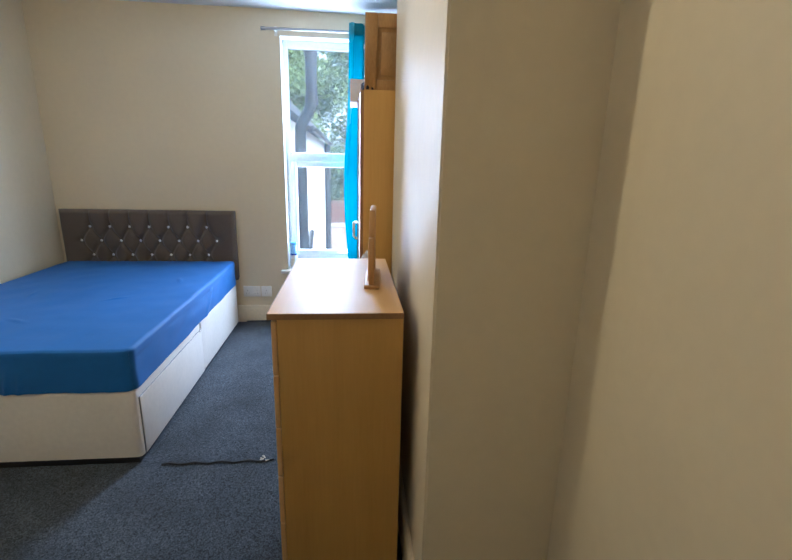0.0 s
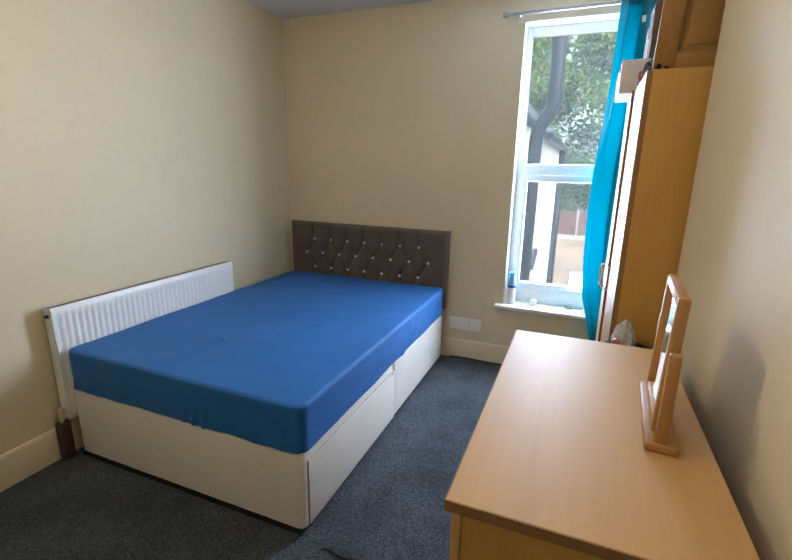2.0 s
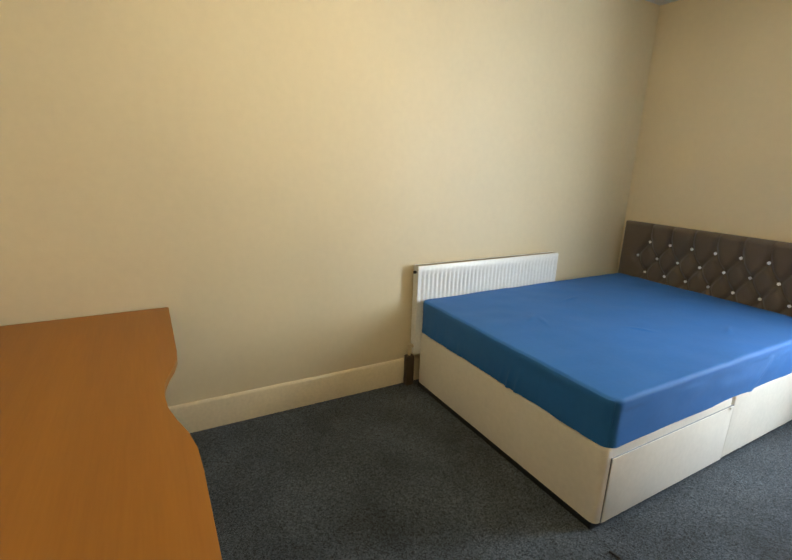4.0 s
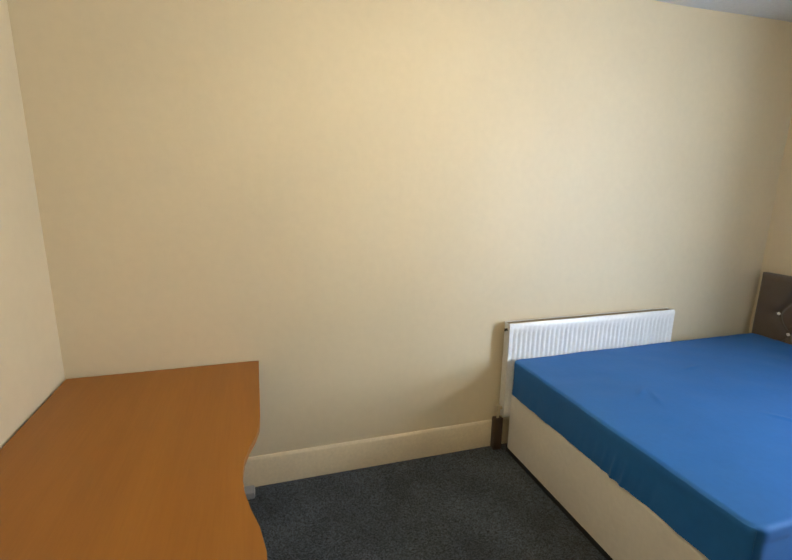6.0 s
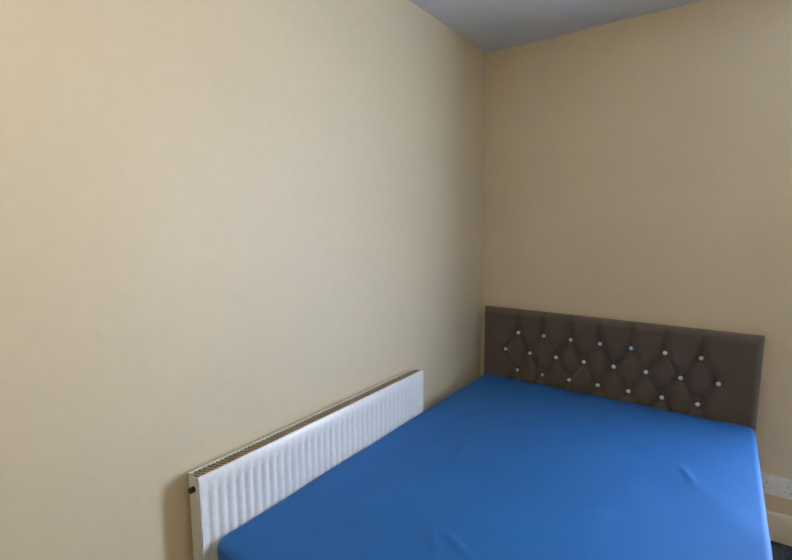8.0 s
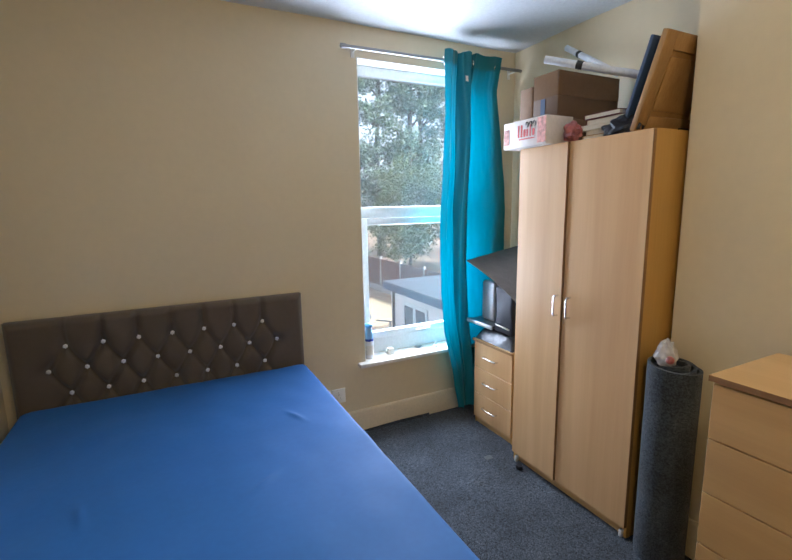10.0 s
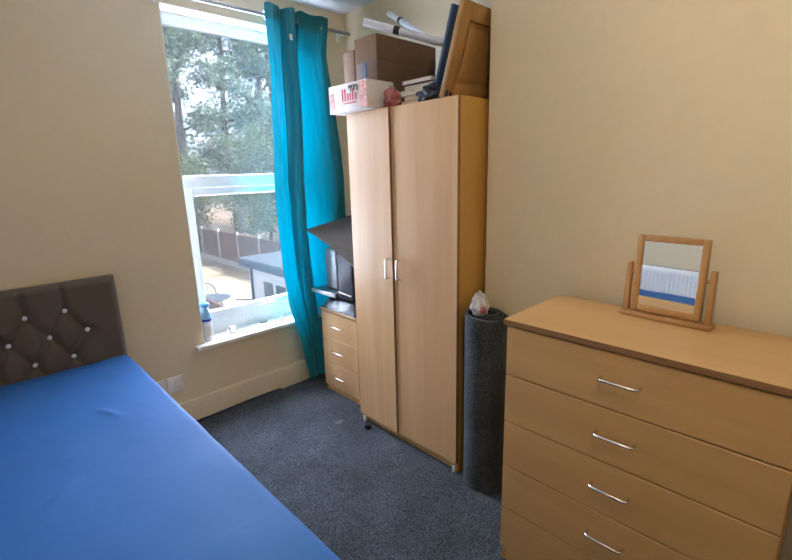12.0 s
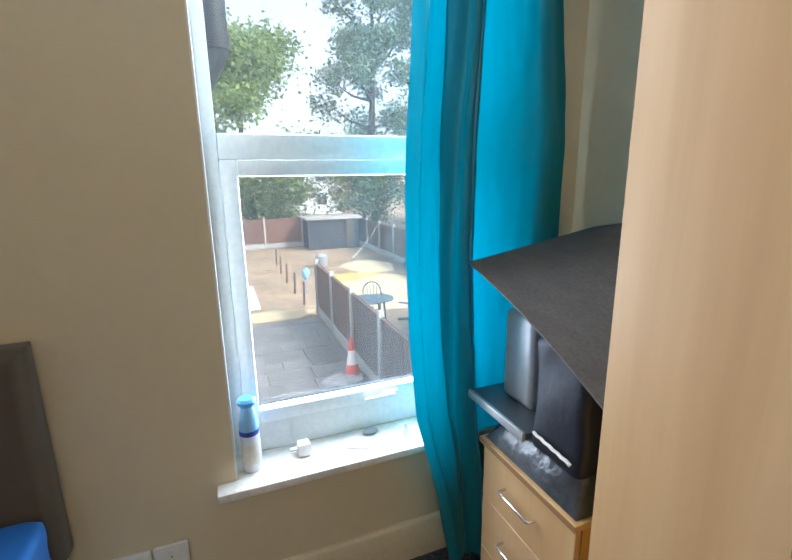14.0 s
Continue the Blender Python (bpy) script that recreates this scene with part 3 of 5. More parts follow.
part("grille_floor", bx(0.031, RX - 0.013, RY0 + 0.004, RY1 - 0.004, RZ1 - 0.03, RZ1 - 0.024), M_GRILLE, rad, "brown convector under the grille")
bm = B()
for k in range(82):
    y = RY0 + 0.012 + k * (RY1 - RY0 - 0.024) / 81
    box(bm, 0.022, RX - 0.011, y - 0.0025, y + 0.0025, RZ1 - 0.006, RZ1 - 0.001, m=Matrix.Translation((0.046, y, 0)) @ Matrix.Rotation(radians(25), 4, "Z") @ Matrix.Translation((-0.046, -y, 0)))
part("grille_slats", bm, M_GRILLE, rad)
bm = B()
tube(bm, [(0.048, RY0 - 0.022, 0.18), (0.048, RY0 - 0.022, 0.25), (0.048, RY0 - 0.012, 0.265), (0.048, RY0 + 0.005, 0.268)], 0.008, 10)
part("pipe", bm, M_PIPE, rad, "cream painted feed pipe")
part("pipe_cover", bx(0.024, 0.07, RY0 - 0.048, RY0 + 0.006, 0.0, 0.205, 0.006), M_BROWN, rad, "dark brown cover round the pipe")
bm = B()
tube(bm, [(0.048, RY0 - 0.022, 0.22), (0.048, RY0 - 0.022, 0.285)], 0.013, 12)
tube(bm, [(0.048, RY0 - 0.022, 0.268), (0.048, RY0 + 0.002, 0.268)], 0.011, 12)
part("valve", bm, M_PIPE, rad, "cream painted radiator valve")
bm = B()
tube(bm, [(0.048, RY0 - 0.014, RZ1 - 0.04), (0.048, RY0 + 0.002, RZ1 - 0.04)], 0.009, 8)
part("vent_plug", bm, M_BLACK, rad)
for y in (RY0 + 0.25, RY1 - 0.25):
    part("wall_bracket", bx(0.0, 0.021, y, y + 0.03, RZ0 + 0.05, RZ1 - 0.08), M_RAD, rad)

# ---- bed ----
EX0, EX1, EY0, EY1 = 0.084, 1.445, -2.018, -0.09
bed = thing("divan_bed", (0.77, -1.05, 0.0), "double divan bed with cream fabric base in two halves and drawers", "bed")


def soft_box(x0, x1, y0, y1, z0, z1, r, rt, rb=None):
    """An upholstered block: upright edges rounded by r, top edges by rt."""
    bm = B()
    box(bm, x0, x1, y0, y1, z0, z1)
    up = [e for e in bm.edges if abs(e.verts[0].co.z - e.verts[1].co.z) > 0.01]
    bmesh.ops.bevel(bm, geom=up, offset=r, segments=5, affect="EDGES", profile=0.5)
    top = [e for e in bm.edges if min(v.co.z for v in e.verts) > z1 - 1e-5]
    bmesh.ops.bevel(bm, geom=top, offset=rt, segments=5, affect="EDGES", profile=0.5)
    if rb:
        low = [e for e in bm.edges if max(v.co.z for v in e.verts) < z0 + 1e-5]
        bmesh.ops.bevel(bm, geom=low, offset=rb, segments=3, affect="EDGES", profile=0.5)
    return bm


DM = -1.07
part("base_foot", soft_box(EX0, EX1, EY0 - 0.008, DM - 0.003, 0.03, 0.385, 0.03, 0.024), M_DIVAN, bed)
part("base_head", soft_box(EX0, EX1, DM + 0.003, EY1, 0.03, 0.385, 0.012, 0.024), M_DIVAN, bed)
dr = part("drawer", bx(EX1 - 0.01, EX1 + 0.006, EY0 + 0.033, DM - 0.006, 0.028, 0.33, 0.004), M_DIVAN, bed)
bm = B()
tube(bm, [(EX1 + 0.001, EY0 + 0.031, 0.028), (EX1 + 0.001, EY0 + 0.031, 0.3315), (EX1 + 0.001, DM - 0.005, 0.3315), (EX1 + 0.001, DM - 0.005, 0.028)], 0.0025, 6)
part("piping", bm, M_GREYPL, dr, "thin grey piping round the drawer")
part("tab", bx(EX1 + 0.006, EX1 + 0.013, DM - 0.05, DM - 0.012, 0.322, 0.333, 0.002, 1), M_DIVAN, dr)
for x, y in ((EX0 + .08, EY0 + .07), (EX1 - .06, EY0 + .06), (EX1 - .05, DM - .05), (EX1 - .05, DM + .06), (EX0 + .08, DM - .05), (EX0 + .08, DM + .06), (EX1 - .06, EY1 - .07), (EX0 + .08, EY1 - .07)):
    bm = B()
    lathe(bm, x, y, [(0.026, 0.0), (0.03, 0.006), (0.03, 0.028), (0.02, 0.045)], 14)
    part("castor", bm, M_BLACK, bed)
# black strip set flush at the foot, painting in the shade below the bed
part("underside", bx(EX0 + .012, EX1 - .012, EY0 - .0095, EY1 - .004, 0.003, 0.031, bevel=0.0), M_BLACK, bed, "black strip for the shaded gap under the base")

mt = thing("mattress", (0.77, -1.05, 0.385), "double mattress in a fitted bright blue sheet with small creases", "mattress")


def sheet_point(u, v):
    """The fitted sheet, from hem to hem both ways."""
    def run(t, a, b, drop, r):
        span = (b - a) - 2 * r
        arc = r * math.pi / 2
        tot = span + 2 * arc + 2 * (drop - r)
        d = t * tot
        if d < drop - r:
            return a, drop - d
        d -= drop - r
        if d < arc:
            th = d / r
            return a + r * (1 - math.cos(th)), r * (1 - math.sin(th))
        d -= arc
        if d < span:
            return a + r + d, 0.0
        d -= span
        if d < arc:
            th = d / r
            return b - r + r * math.sin(th), r * (1 - math.cos(th))
        d -= arc
        return b, r + d
    x, dx = run(u, EX0 - 0.006, EX1 + 0.006, 0.205, 0.017)
    y, dy = run(v, EY0 - 0.008, EY1, 0.205, 0.017)
    return x, y, dx, dy


bm = B()


def sheet_at(u, v):
    x, y, dx, dy = sheet_point(u, v)
    cr = 0.05                      # the corner seen from above is rounded
    cx, cy = (EX0 + EX1) / 2, (EY0 + EY1) / 2
    hx_, hy_ = (EX1 - EX0) / 2 + 0.006, (EY1 - EY0) / 2 + 0.006
    px, py = x - cx, y - cy
    ox, oy = abs(px) - (hx_ - cr), abs(py) - (hy_ - cr)
    if ox > 0 and oy > 0:
        l_ = math.hypot(ox, oy)
        m_ = max(ox, oy)
        k = m_ / l_
        px = math.copysign(hx_ - cr + ox * k, px)
        py = math.copysign(hy_ - cr + oy * k, py)
    dz = min(0.205, max(dx, dy))
    w = 0.004 * noise.noise(Vector((x * 3, y * 3, 1.0))) + 0.0025 * noise.noise(Vector((x * 9, y * 7, 4.0)))
    w -= 0.006 * math.exp(-((x - 0.75) ** 2 + (y + 1.25) ** 2) / 0.02)
    for gx, gy, an in ((0.62, -1.62, 0.6), (0.69, -1.60, 1.1), (1.22, -0.75, 0.4), (1.0, -1.2, 2.2), (0.45, -1.1, 0.2)):
        a_ = (x - gx) * math.cos(an) + (y - gy) * math.sin(an)
        b_ = -(x - gx) * math.sin(an) + (y - gy) * math.cos(an)
        w += 0.006 * math.exp(-(a_ / 0.012) ** 2 - (b_ / 0.06) ** 2)
    if dy > 0.05 and py < 0:
        low = min(1, max(0, dy - 0.07) / 0.1)
        py -= 0.009 * max(0, math.sin(x * 110 + 18 * dy)) * math.exp(-((x - 0.92) / 0.08) ** 2) * low
        py -= 0.006 * abs(noise.noise(Vector((x * 16 + dy * 5, 2.0, dy * 2)))) * low
        py -= 0.006 * noise.noise(Vector((x * 6, dy * 10, 7)))
    if dx > 0.05 and px > 0:
        px += 0.006 * noise.noise(Vector((y * 5, dx * 12, 3))) + 0.008 * math.exp(-((y + 0.75 + dx) / 0.03) ** 2)
    return (cx + px, cy + py, 0.587 - dz + (w if dz < 0.04 else 0))


grid(bm, 210, 200, sheet_at)
part("fitted_sheet", bm, M_SHEET, mt)
part("mattress_core", soft_box(EX0 + 0.01, EX1 - 0.01, EY0 + 0.012, EY1 - 0.006, 0.386, 0.56, 0.07, 0.03), M_DIVAN, mt)

hbd = thing("headboard", (0.755, -0.04, 0.0), "brown plush headboard, deep-buttoned with crystal studs", "headboard")
rowsb = [([0.28 + 0.157 * k for k in range(7)], 0.872), ([0.20 + 0.157 * k for k in range(8)], 0.754), ([0.28 + 0.157 * k for k in range(7)], 0.632), ([0.20 + 0.157 * k for k in range(8)], 0.512)]
studs = [(x, z) for xs, z in rowsb for x in xs]
seams = []
for (xa, za), (xb, zb) in zip(rowsb, rowsb[1:]):
    for x in xa:
        for q in xb:
            if abs(q - x) < 0.1:
                seams.append((x, za, q, zb))
seams += [(x, 0.872, x + 0.0, 1.012) for x in rowsb[0][0]]
SE = np.array(seams)
ST = np.array(studs)


def head_at(u, v):
    x, z = 0.052 + u * 1.406, 0.42 + v * 0.592
    ex = min(x - 0.052, 1.458 - x)
    ez = 1.012 - z
    e = min(ex, ez)
    d = 0.0
    d2 = ((ST - (x, z)) ** 2).sum(1).min()
    d += 0.024 * math.exp(-d2 / 0.0013)
    ax, az, bx_, bz = SE.T
    vx, vz = bx_ - ax, bz - az
    t = np.clip(((x - ax) * vx + (z - az) * vz) / (vx * vx + vz * vz), 0, 1)
    ds = np.sqrt((x - ax - t * vx) ** 2 + (z - az - t * vz) ** 2).min()
    d += 0.019 * math.exp(-(ds / 0.015) ** 2)
    edge = 0.03 * (1 - min(1, e / 0.03)) ** 2
    return (x, -0.082 + d + edge, z)


bm = B()
vs = grid(bm, 230, 100, head_at)
bnd = [e for e in bm.edges if e.is_boundary]
ext = bmesh.ops.extrude_edge_only(bm, edges=bnd)
for g in ext["geom"]:
    if isinstance(g, bmesh.types.BMVert):
        g.co.y = -0.012
part("upholstery", bm, M_HEAD, hbd)
bm = B()
bmesh.ops.create_icosphere(bm, subdivisions=1, radius=0.0125)
bmesh.ops.scale(bm, vec=(1, 0.6, 1), verts=bm.verts)
stud = mesh_of("stud", bm, M_CRYSTAL, smooth=False)
for xs, z in rowsb[:3]:
    for x in xs:
        piece("stud", stud, (x, -0.056, z), hbd)
for x in (0.25, 1.26):
    part("strut", bx(x - 0.03, x + 0.03, -0.05, -0.03, 0.0, 0.45), M_BLACK, hbd)
part("back_board", bx(0.06, 1.45, -0.03, -0.003, 0.40, 1.0, 0.004), M_BLACK, hbd)

# ---- sockets ----
def socket(x0, x1, label):
    s_ = thing("wall_socket", ((x0 + x1) / 2, 0, 0.27), label, "socket", "sockets under the window")
    part("plate", bx(x0 + 0.002, x1 - 0.002, -0.012, 0.0, 0.238, 0.336, 0.003), M_WHITE, s_)
    n_ = 2 if x1 - x0 > 0.1 else 1
    for k in range(n_):
        cx = x0 + (x1 - x0) * (k + 0.5) / n_
        for x_, z_ in ((cx, 0.297), (cx - 0.011, 0.27), (cx + 0.011, 0.27)):
            part("pin_hole", bx(x_ - 0.0016, x_ + 0.0016, -0.0125, -0.011, z_ - 0.003, z_ + 0.003), M_BLACK, s_)
        part("switch", bx(cx - 0.006, cx + 0.006, -0.016, -0.011, 0.308, 0.325, 0.002, 1), M_WHITE, s_)


socket(1.482, 1.636, "white double wall socket above the skirting")
socket(1.639, 1.735, "white single wall plate beside the double socket")

# ---- chest of drawers ----
CX0, CX1, CY0, CY1, CZ = 2.217, 2.617, -2.735, -1.955, 1.003
chest = thing("chest_of_drawers", ((CX0 + CX1) / 2, (CY0 + CY1) / 2, 0), "beech-effect five-drawer chest with steel bar handles", "chest of drawers")
part("top", bx(CX0 - 0.008, CX1, CY0 - 0.008, CY1 + 0.008, CZ - 0.02, CZ, 0.0015, 1), M_BEECH_H, chest)
bm = B()
box(bm, CX0 - 0.0095, CX0 - 0.0078, CY0 - 0.008, CY1 + 0.008, CZ - 0.019, CZ - 0.001)
box(bm, CX0 - 0.0078, CX1, CY0 - 0.0095, CY0 - 0.0078, CZ - 0.019, CZ - 0.001)
part("edge_band", bm, M_BEECH_EDGE, chest, "darker worn edge band")
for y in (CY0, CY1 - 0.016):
    part("side_panel", bx(CX0 + 0.018, CX1, y, y + 0.016, 0.0, CZ - 0.02), M_BEECH_WARMLIT, chest)
part("back_panel", bx(CX1 - 0.006, CX1 - 0.002, CY0 + 0.016, CY1 - 0.016, 0.05, CZ - 0.02), M_BEECH_WARMLIT, chest)
part("plinth", bx(CX0 + 0.02, CX0 + 0.036, CY0 + 0.016, CY1 - 0.016, 0.0, 0.07), M_BEECH_H, chest)
dz = (CZ - 0.024 - 0.072) / 5
for k in range(5):
    z0 = 0.072 + k * dz
    d_ = part("drawer", bx(CX0, CX0 + 0.016, CY0 + 0.002, CY1 - 0.002, z0 + 0.002, z0 + dz - 0.003, 0.0015, 1), M_BEECH_H, chest)
    part("drawer_box", bx(CX0 + 0.016, CX1 - 0.03, CY0 + 0.025, CY1 - 0.025, z0 + 0.02, z0 + dz - 0.03), M_BEECH_WARMLIT, d_)
    hz = z0 + dz * 0.5 + 0.005
    bm = B()
    pts = [(CX0 + 0.001, -2.393, hz), (CX0 - 0.022, -2.391, hz), (CX0 - 0.027, -2.386, hz), (CX0 - 0.027, -2.289, hz), (CX0 - 0.022, -2.284, hz), (CX0 + 0.001, -2.282, hz)]
    tube(bm, pts, 0.0045, 10)
    part("handle", bm, M_CHROME, d_, "steel bar handle")

# ---- dressing mirror on the chest ----
mz = CZ
mir = thing("dressing_mirror", (2.534, -2.348, mz), "small pine swing mirror on a flat base, standing on the chest", "mirror")
part("base", bx(2.511, 2.566, -2.485, -2.21, mz, mz + 0.016, 0.005), M_PINE, mir)
for y in (-2.470, -2.226):
    part("post", bx(2.527, 2.547, y - 0.009, y + 0.009, mz + 0.014, mz + 0.185, 0.004), M_PINE, mir)
bm = B()
tl = Matrix.Translation((2.535, 0, mz + 0.15)) @ Matrix.Rotation(radians(1.5), 4, "Y") @ Matrix.Translation((-2.535, 0, -mz - 0.15))
fy0, fy1, fz0, fz1 = -2.452, -2.244, mz + 0.022, mz + 0.278
for a in ((fy0, fy0 + 0.02, fz0, fz1), (fy1 - 0.02, fy1, fz0, fz1), (fy0 + 0.02, fy1 - 0.02, fz0, fz0 + 0.02), (fy0 + 0.02, fy1 - 0.02, fz1 - 0.02, fz1)):
    box(bm, 2.525, 2.545, a[0], a[1], a[2], a[3], 0.004, m=tl)
fr = part("frame", bm, M_PINE, mir)
bm = B()
box(bm, 2.5325, 2.5345, fy0 + 0.019, fy1 - 0.019, fz0 + 0.019, fz1 - 0.019, m=tl)
part("glass", bm, M_MIRROR, fr, "silvered mirror glass")
bm = B()
box(bm, 2.535, 2.541, fy0 + 0.019, fy1 - 0.019, fz0 + 0.019, fz1 - 0.019, m=tl)
part("backing", bm, M_PAPER, fr, "pale backing board")
for y in (-2.459, -2.237):
    bm = B()
    tube(bm, [(2.536, y - 0.012, mz + 0.15), (2.536, y + 0.012, mz + 0.15)], 0.006, 8)
    part("pivot", bm, M_PINE, mir)
mir.rotation_euler = (0, 0, radians(-4))

# ---- wardrobe ----
AX0, AX1, AY0, AY1, AZ = 2.505, 3.09, -1.511, -0.76, 1.81
AM = -1.096
wd = thing("wardrobe", ((AX0 + AX1) / 2, (AY0 + AY1) / 2, 0), "tall two-door beech-effect wardrobe with steel handles in the recess", "wardrobe")
part("side_panel", bx(AX0 + 0.018, AX1, AY0, AY0 + 0.018, 0.0, AZ), M_BEECH_WARMLIT, wd)
part("side_panel", bx(AX0 + 0.018, AX1, AY1 - 0.018, AY1, 0.0, AZ), M_BEECH_WARMLIT, wd)
part("top", bx(AX0 + 0.018, AX1, AY0 + 0.018, AY1 - 0.018, AZ - 0.018, AZ), M_BEECH_WARMLIT, wd)
part("floor_panel", bx(AX0 + 0.02, AX1, AY0 + 0.018, AY1 - 0.018, 0.06, 0.078), M_BEECH_WARMLIT, wd)
part("back_panel", bx(AX1 - 0.005, AX1 - 0.001, AY0 + 0.018, AY1 - 0.018, 0.078, AZ - 0.018), M_BEECH_WARMLIT, wd)
part("plinth", bx(AX0 + 0.03, AX0 + 0.046, AY0 + 0.018, AY1 - 0.018, 0.0, 0.06), M_BEECH_H, wd)
hinge = Matrix.Translation((AX0, AY1, 0)) @ Matrix.Rotation(radians(-1.5), 4, "Z") @ Matrix.Translation((-AX0, -AY1, 0))
for name, y0, y1, m_, hy in (("door", AY0 + 0.001, AM - 0.002, None, AM - 0.047), ("door", AM + 0.002, AY1 - 0.001, hinge, AM + 0.024)):
    bm = B()
    box(bm, AX0, AX0 + 0.017, y0, y1, 0.055, AZ - 0.002, 0.0015, 1, m=m_)
    d_ = part("door", bm, M_BEECH, wd)
    bm = B()
    tube(bm, [(AX0 + 0.001, hy, 0.962), (AX0 - 0.024, hy, 0.964), (AX0 - 0.029, hy, 0.97), (AX0 - 0.029, hy, 1.058), (AX0 - 0.024, hy, 1.064), (AX0 + 0.001, hy, 1.066)], 0.0048, 10)
    if m_:
        bmesh.ops.transform(bm, matrix=m_, verts=bm.verts)
    part("handle", bm, M_CHROME, d_, "steel bar handle")
    bm = B()
    e0 = y0 if m_ is None else y0
    box(bm, AX0 - 0.0008, AX0 + 0.0178, e0 - 0.0012, e0 + 0.0004, 0.056, AZ - 0.003, m=m_)
    part("edge_band", bm, M_BEECH_EDGE, d_, "dark edge band")
bm = B()
tube(bm, [(2.9, AY0 - 0.0005, 1.25), (2.9, AY0 - 0.003, 1.25)], 0.006, 8)
part("screw_cap", bm, M_BEECH_EDGE, wd)

# ---- small chest by the window ----
KX0, KX1, KY0, KY1, KZ = 2.60, 2.99, -0.64, -0.255, 0.615
bs = thing("bedside_chest", ((KX0 + KX1) / 2, (KY0 + KY1) / 2, 0), "small beech-effect three-drawer chest beside the wardrobe", "chest of drawers")
part("top", bx(KX0 - 0.012, KX1, KY0 - 0.006, KY1 + 0.006, KZ - 0.018, KZ, 0.0015, 1), M_BEECH_H, bs)
bm = B()
box(bm, KX0 - 0.0135, KX0 - 0.0118, KY0 - 0.006, KY1 + 0.006, KZ - 0.017, KZ - 0.001)
part("edge_band", bm, M_BEECH_EDGE, bs)
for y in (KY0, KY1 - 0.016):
    part("side_panel", bx(KX0 + 0.017, KX1, y, y + 0.016, 0.0, KZ - 0.018), M_BEECH_WARMLIT, bs)
part("back_panel", bx(KX1 - 0.006, KX1 - 0.002, KY0 + 0.016, KY1 - 0.016, 0.02, KZ - 0.018), M_BEECH_WARMLIT, bs)
part("plinth", bx(KX0 + 0.02, KX0 + 0.036, KY0 + 0.016, KY1 - 0.016, 0.0, 0.045), M_BEECH_H, bs)
dz = (KZ - 0.022 - 0.045) / 3
for k in range(3):
    z0 = 0.045 + k * dz
    d_ = part("drawer", bx(KX0, KX0 + 0.016, KY0 + 0.002, KY1 - 0.002, z0 + 0.002, z0 + dz - 0.002, 0.0015, 1), M_BEECH, bs)
    hz = z0 + dz * 0.55
    bm = B()
    tube(bm, [(KX0 + 0.001, -0.503, hz), (KX0 - 0.022, -0.501, hz), (KX0 - 0.026, -0.496, hz), (KX0 - 0.026, -0.378, hz), (KX0 - 0.022, -0.373, hz), (KX0 + 0.001, -0.371, hz)], 0.0042, 10)
    part("handle", bm, M_CHROME, d_, "steel bar handle")

# ---- desk ----
DZ = 0.705
desk = thing("desk", (0.82, -3.85, 0), "cherry-effect office desk with a waved front edge on grey legs", "desk")
edge = [(0.012, -3.430), (0.58, -3.430), (0.66, -3.434), (0.72, -3.448), (0.78, -3.468), (0.85, -3.482), (0.92, -3.486), (1.0, -3.48), (1.08, -3.462), (1.16, -3.438), (1.24, -3.424), (1.34, -3.42), (1.62, -3.42), (1.62, -4.252), (0.012, -4.252)]
bm = B()
prism(bm, edge[::-1], DZ - 0.025, DZ)
bmesh.ops.bevel(bm, geom=[e for e in bm.edges if abs(e.verts[0].co.z - e.verts[1].co.z) < 1e-4], offset=0.003, segments=2, affect="EDGES")
part("desktop", bm, M_OAKTOP, desk)
for x in (0.085, 1.55):
    lg = part("leg_upright", bx(x - 0.03, x + 0.03, -3.98, -3.82, 0.03, DZ - 0.025, 0.006), M_GREYMETAL, desk)
    part("foot_bar", bx(x - 0.035, x + 0.035, -4.20, -3.48, 0.0, 0.04, 0.012), M_GREYMETAL, desk)
    part("top_bar", bx(x - 0.025, x + 0.025, -4.2, -3.52, DZ - 0.05, DZ - 0.025), M_GREYMETAL, desk)
part("modesty_panel", bx(0.12, 1.52, -3.99, -3.975, 0.3, DZ - 0.025), M_OAKTOP, desk)

# ---- rolled carpet ----
RCX, RCY, RR, RHZ = 2.564, -1.630, 0.111, 0.865
roll = thing("rolled_carpet", (RCX, RCY, 0), "roll of charcoal carpet standing upright against the wall", "carpet roll")
bm = B()
turns = 4.2
N = 150
inner, outer = [], []
pts = []
for k in range(N + 1):
    a = k / N * turns * 2 * math.pi
    r = 0.022 + (RR - 0.022) * k / N
    pts.append((a, r))
th = 0.0125


def ring_at(z, wob):
    o, i = [], []
    for a, r in pts:
        zz = z + wob * 0.012 * math.sin(a * 0.7)
        o.append(bm.verts.new((RCX + r * math.cos(a), RCY + r * math.sin(a), zz)))
        i.append(bm.verts.new((RCX + (r - th) * math.cos(a), RCY + (r - th) * math.sin(a), zz)))
    return o, i


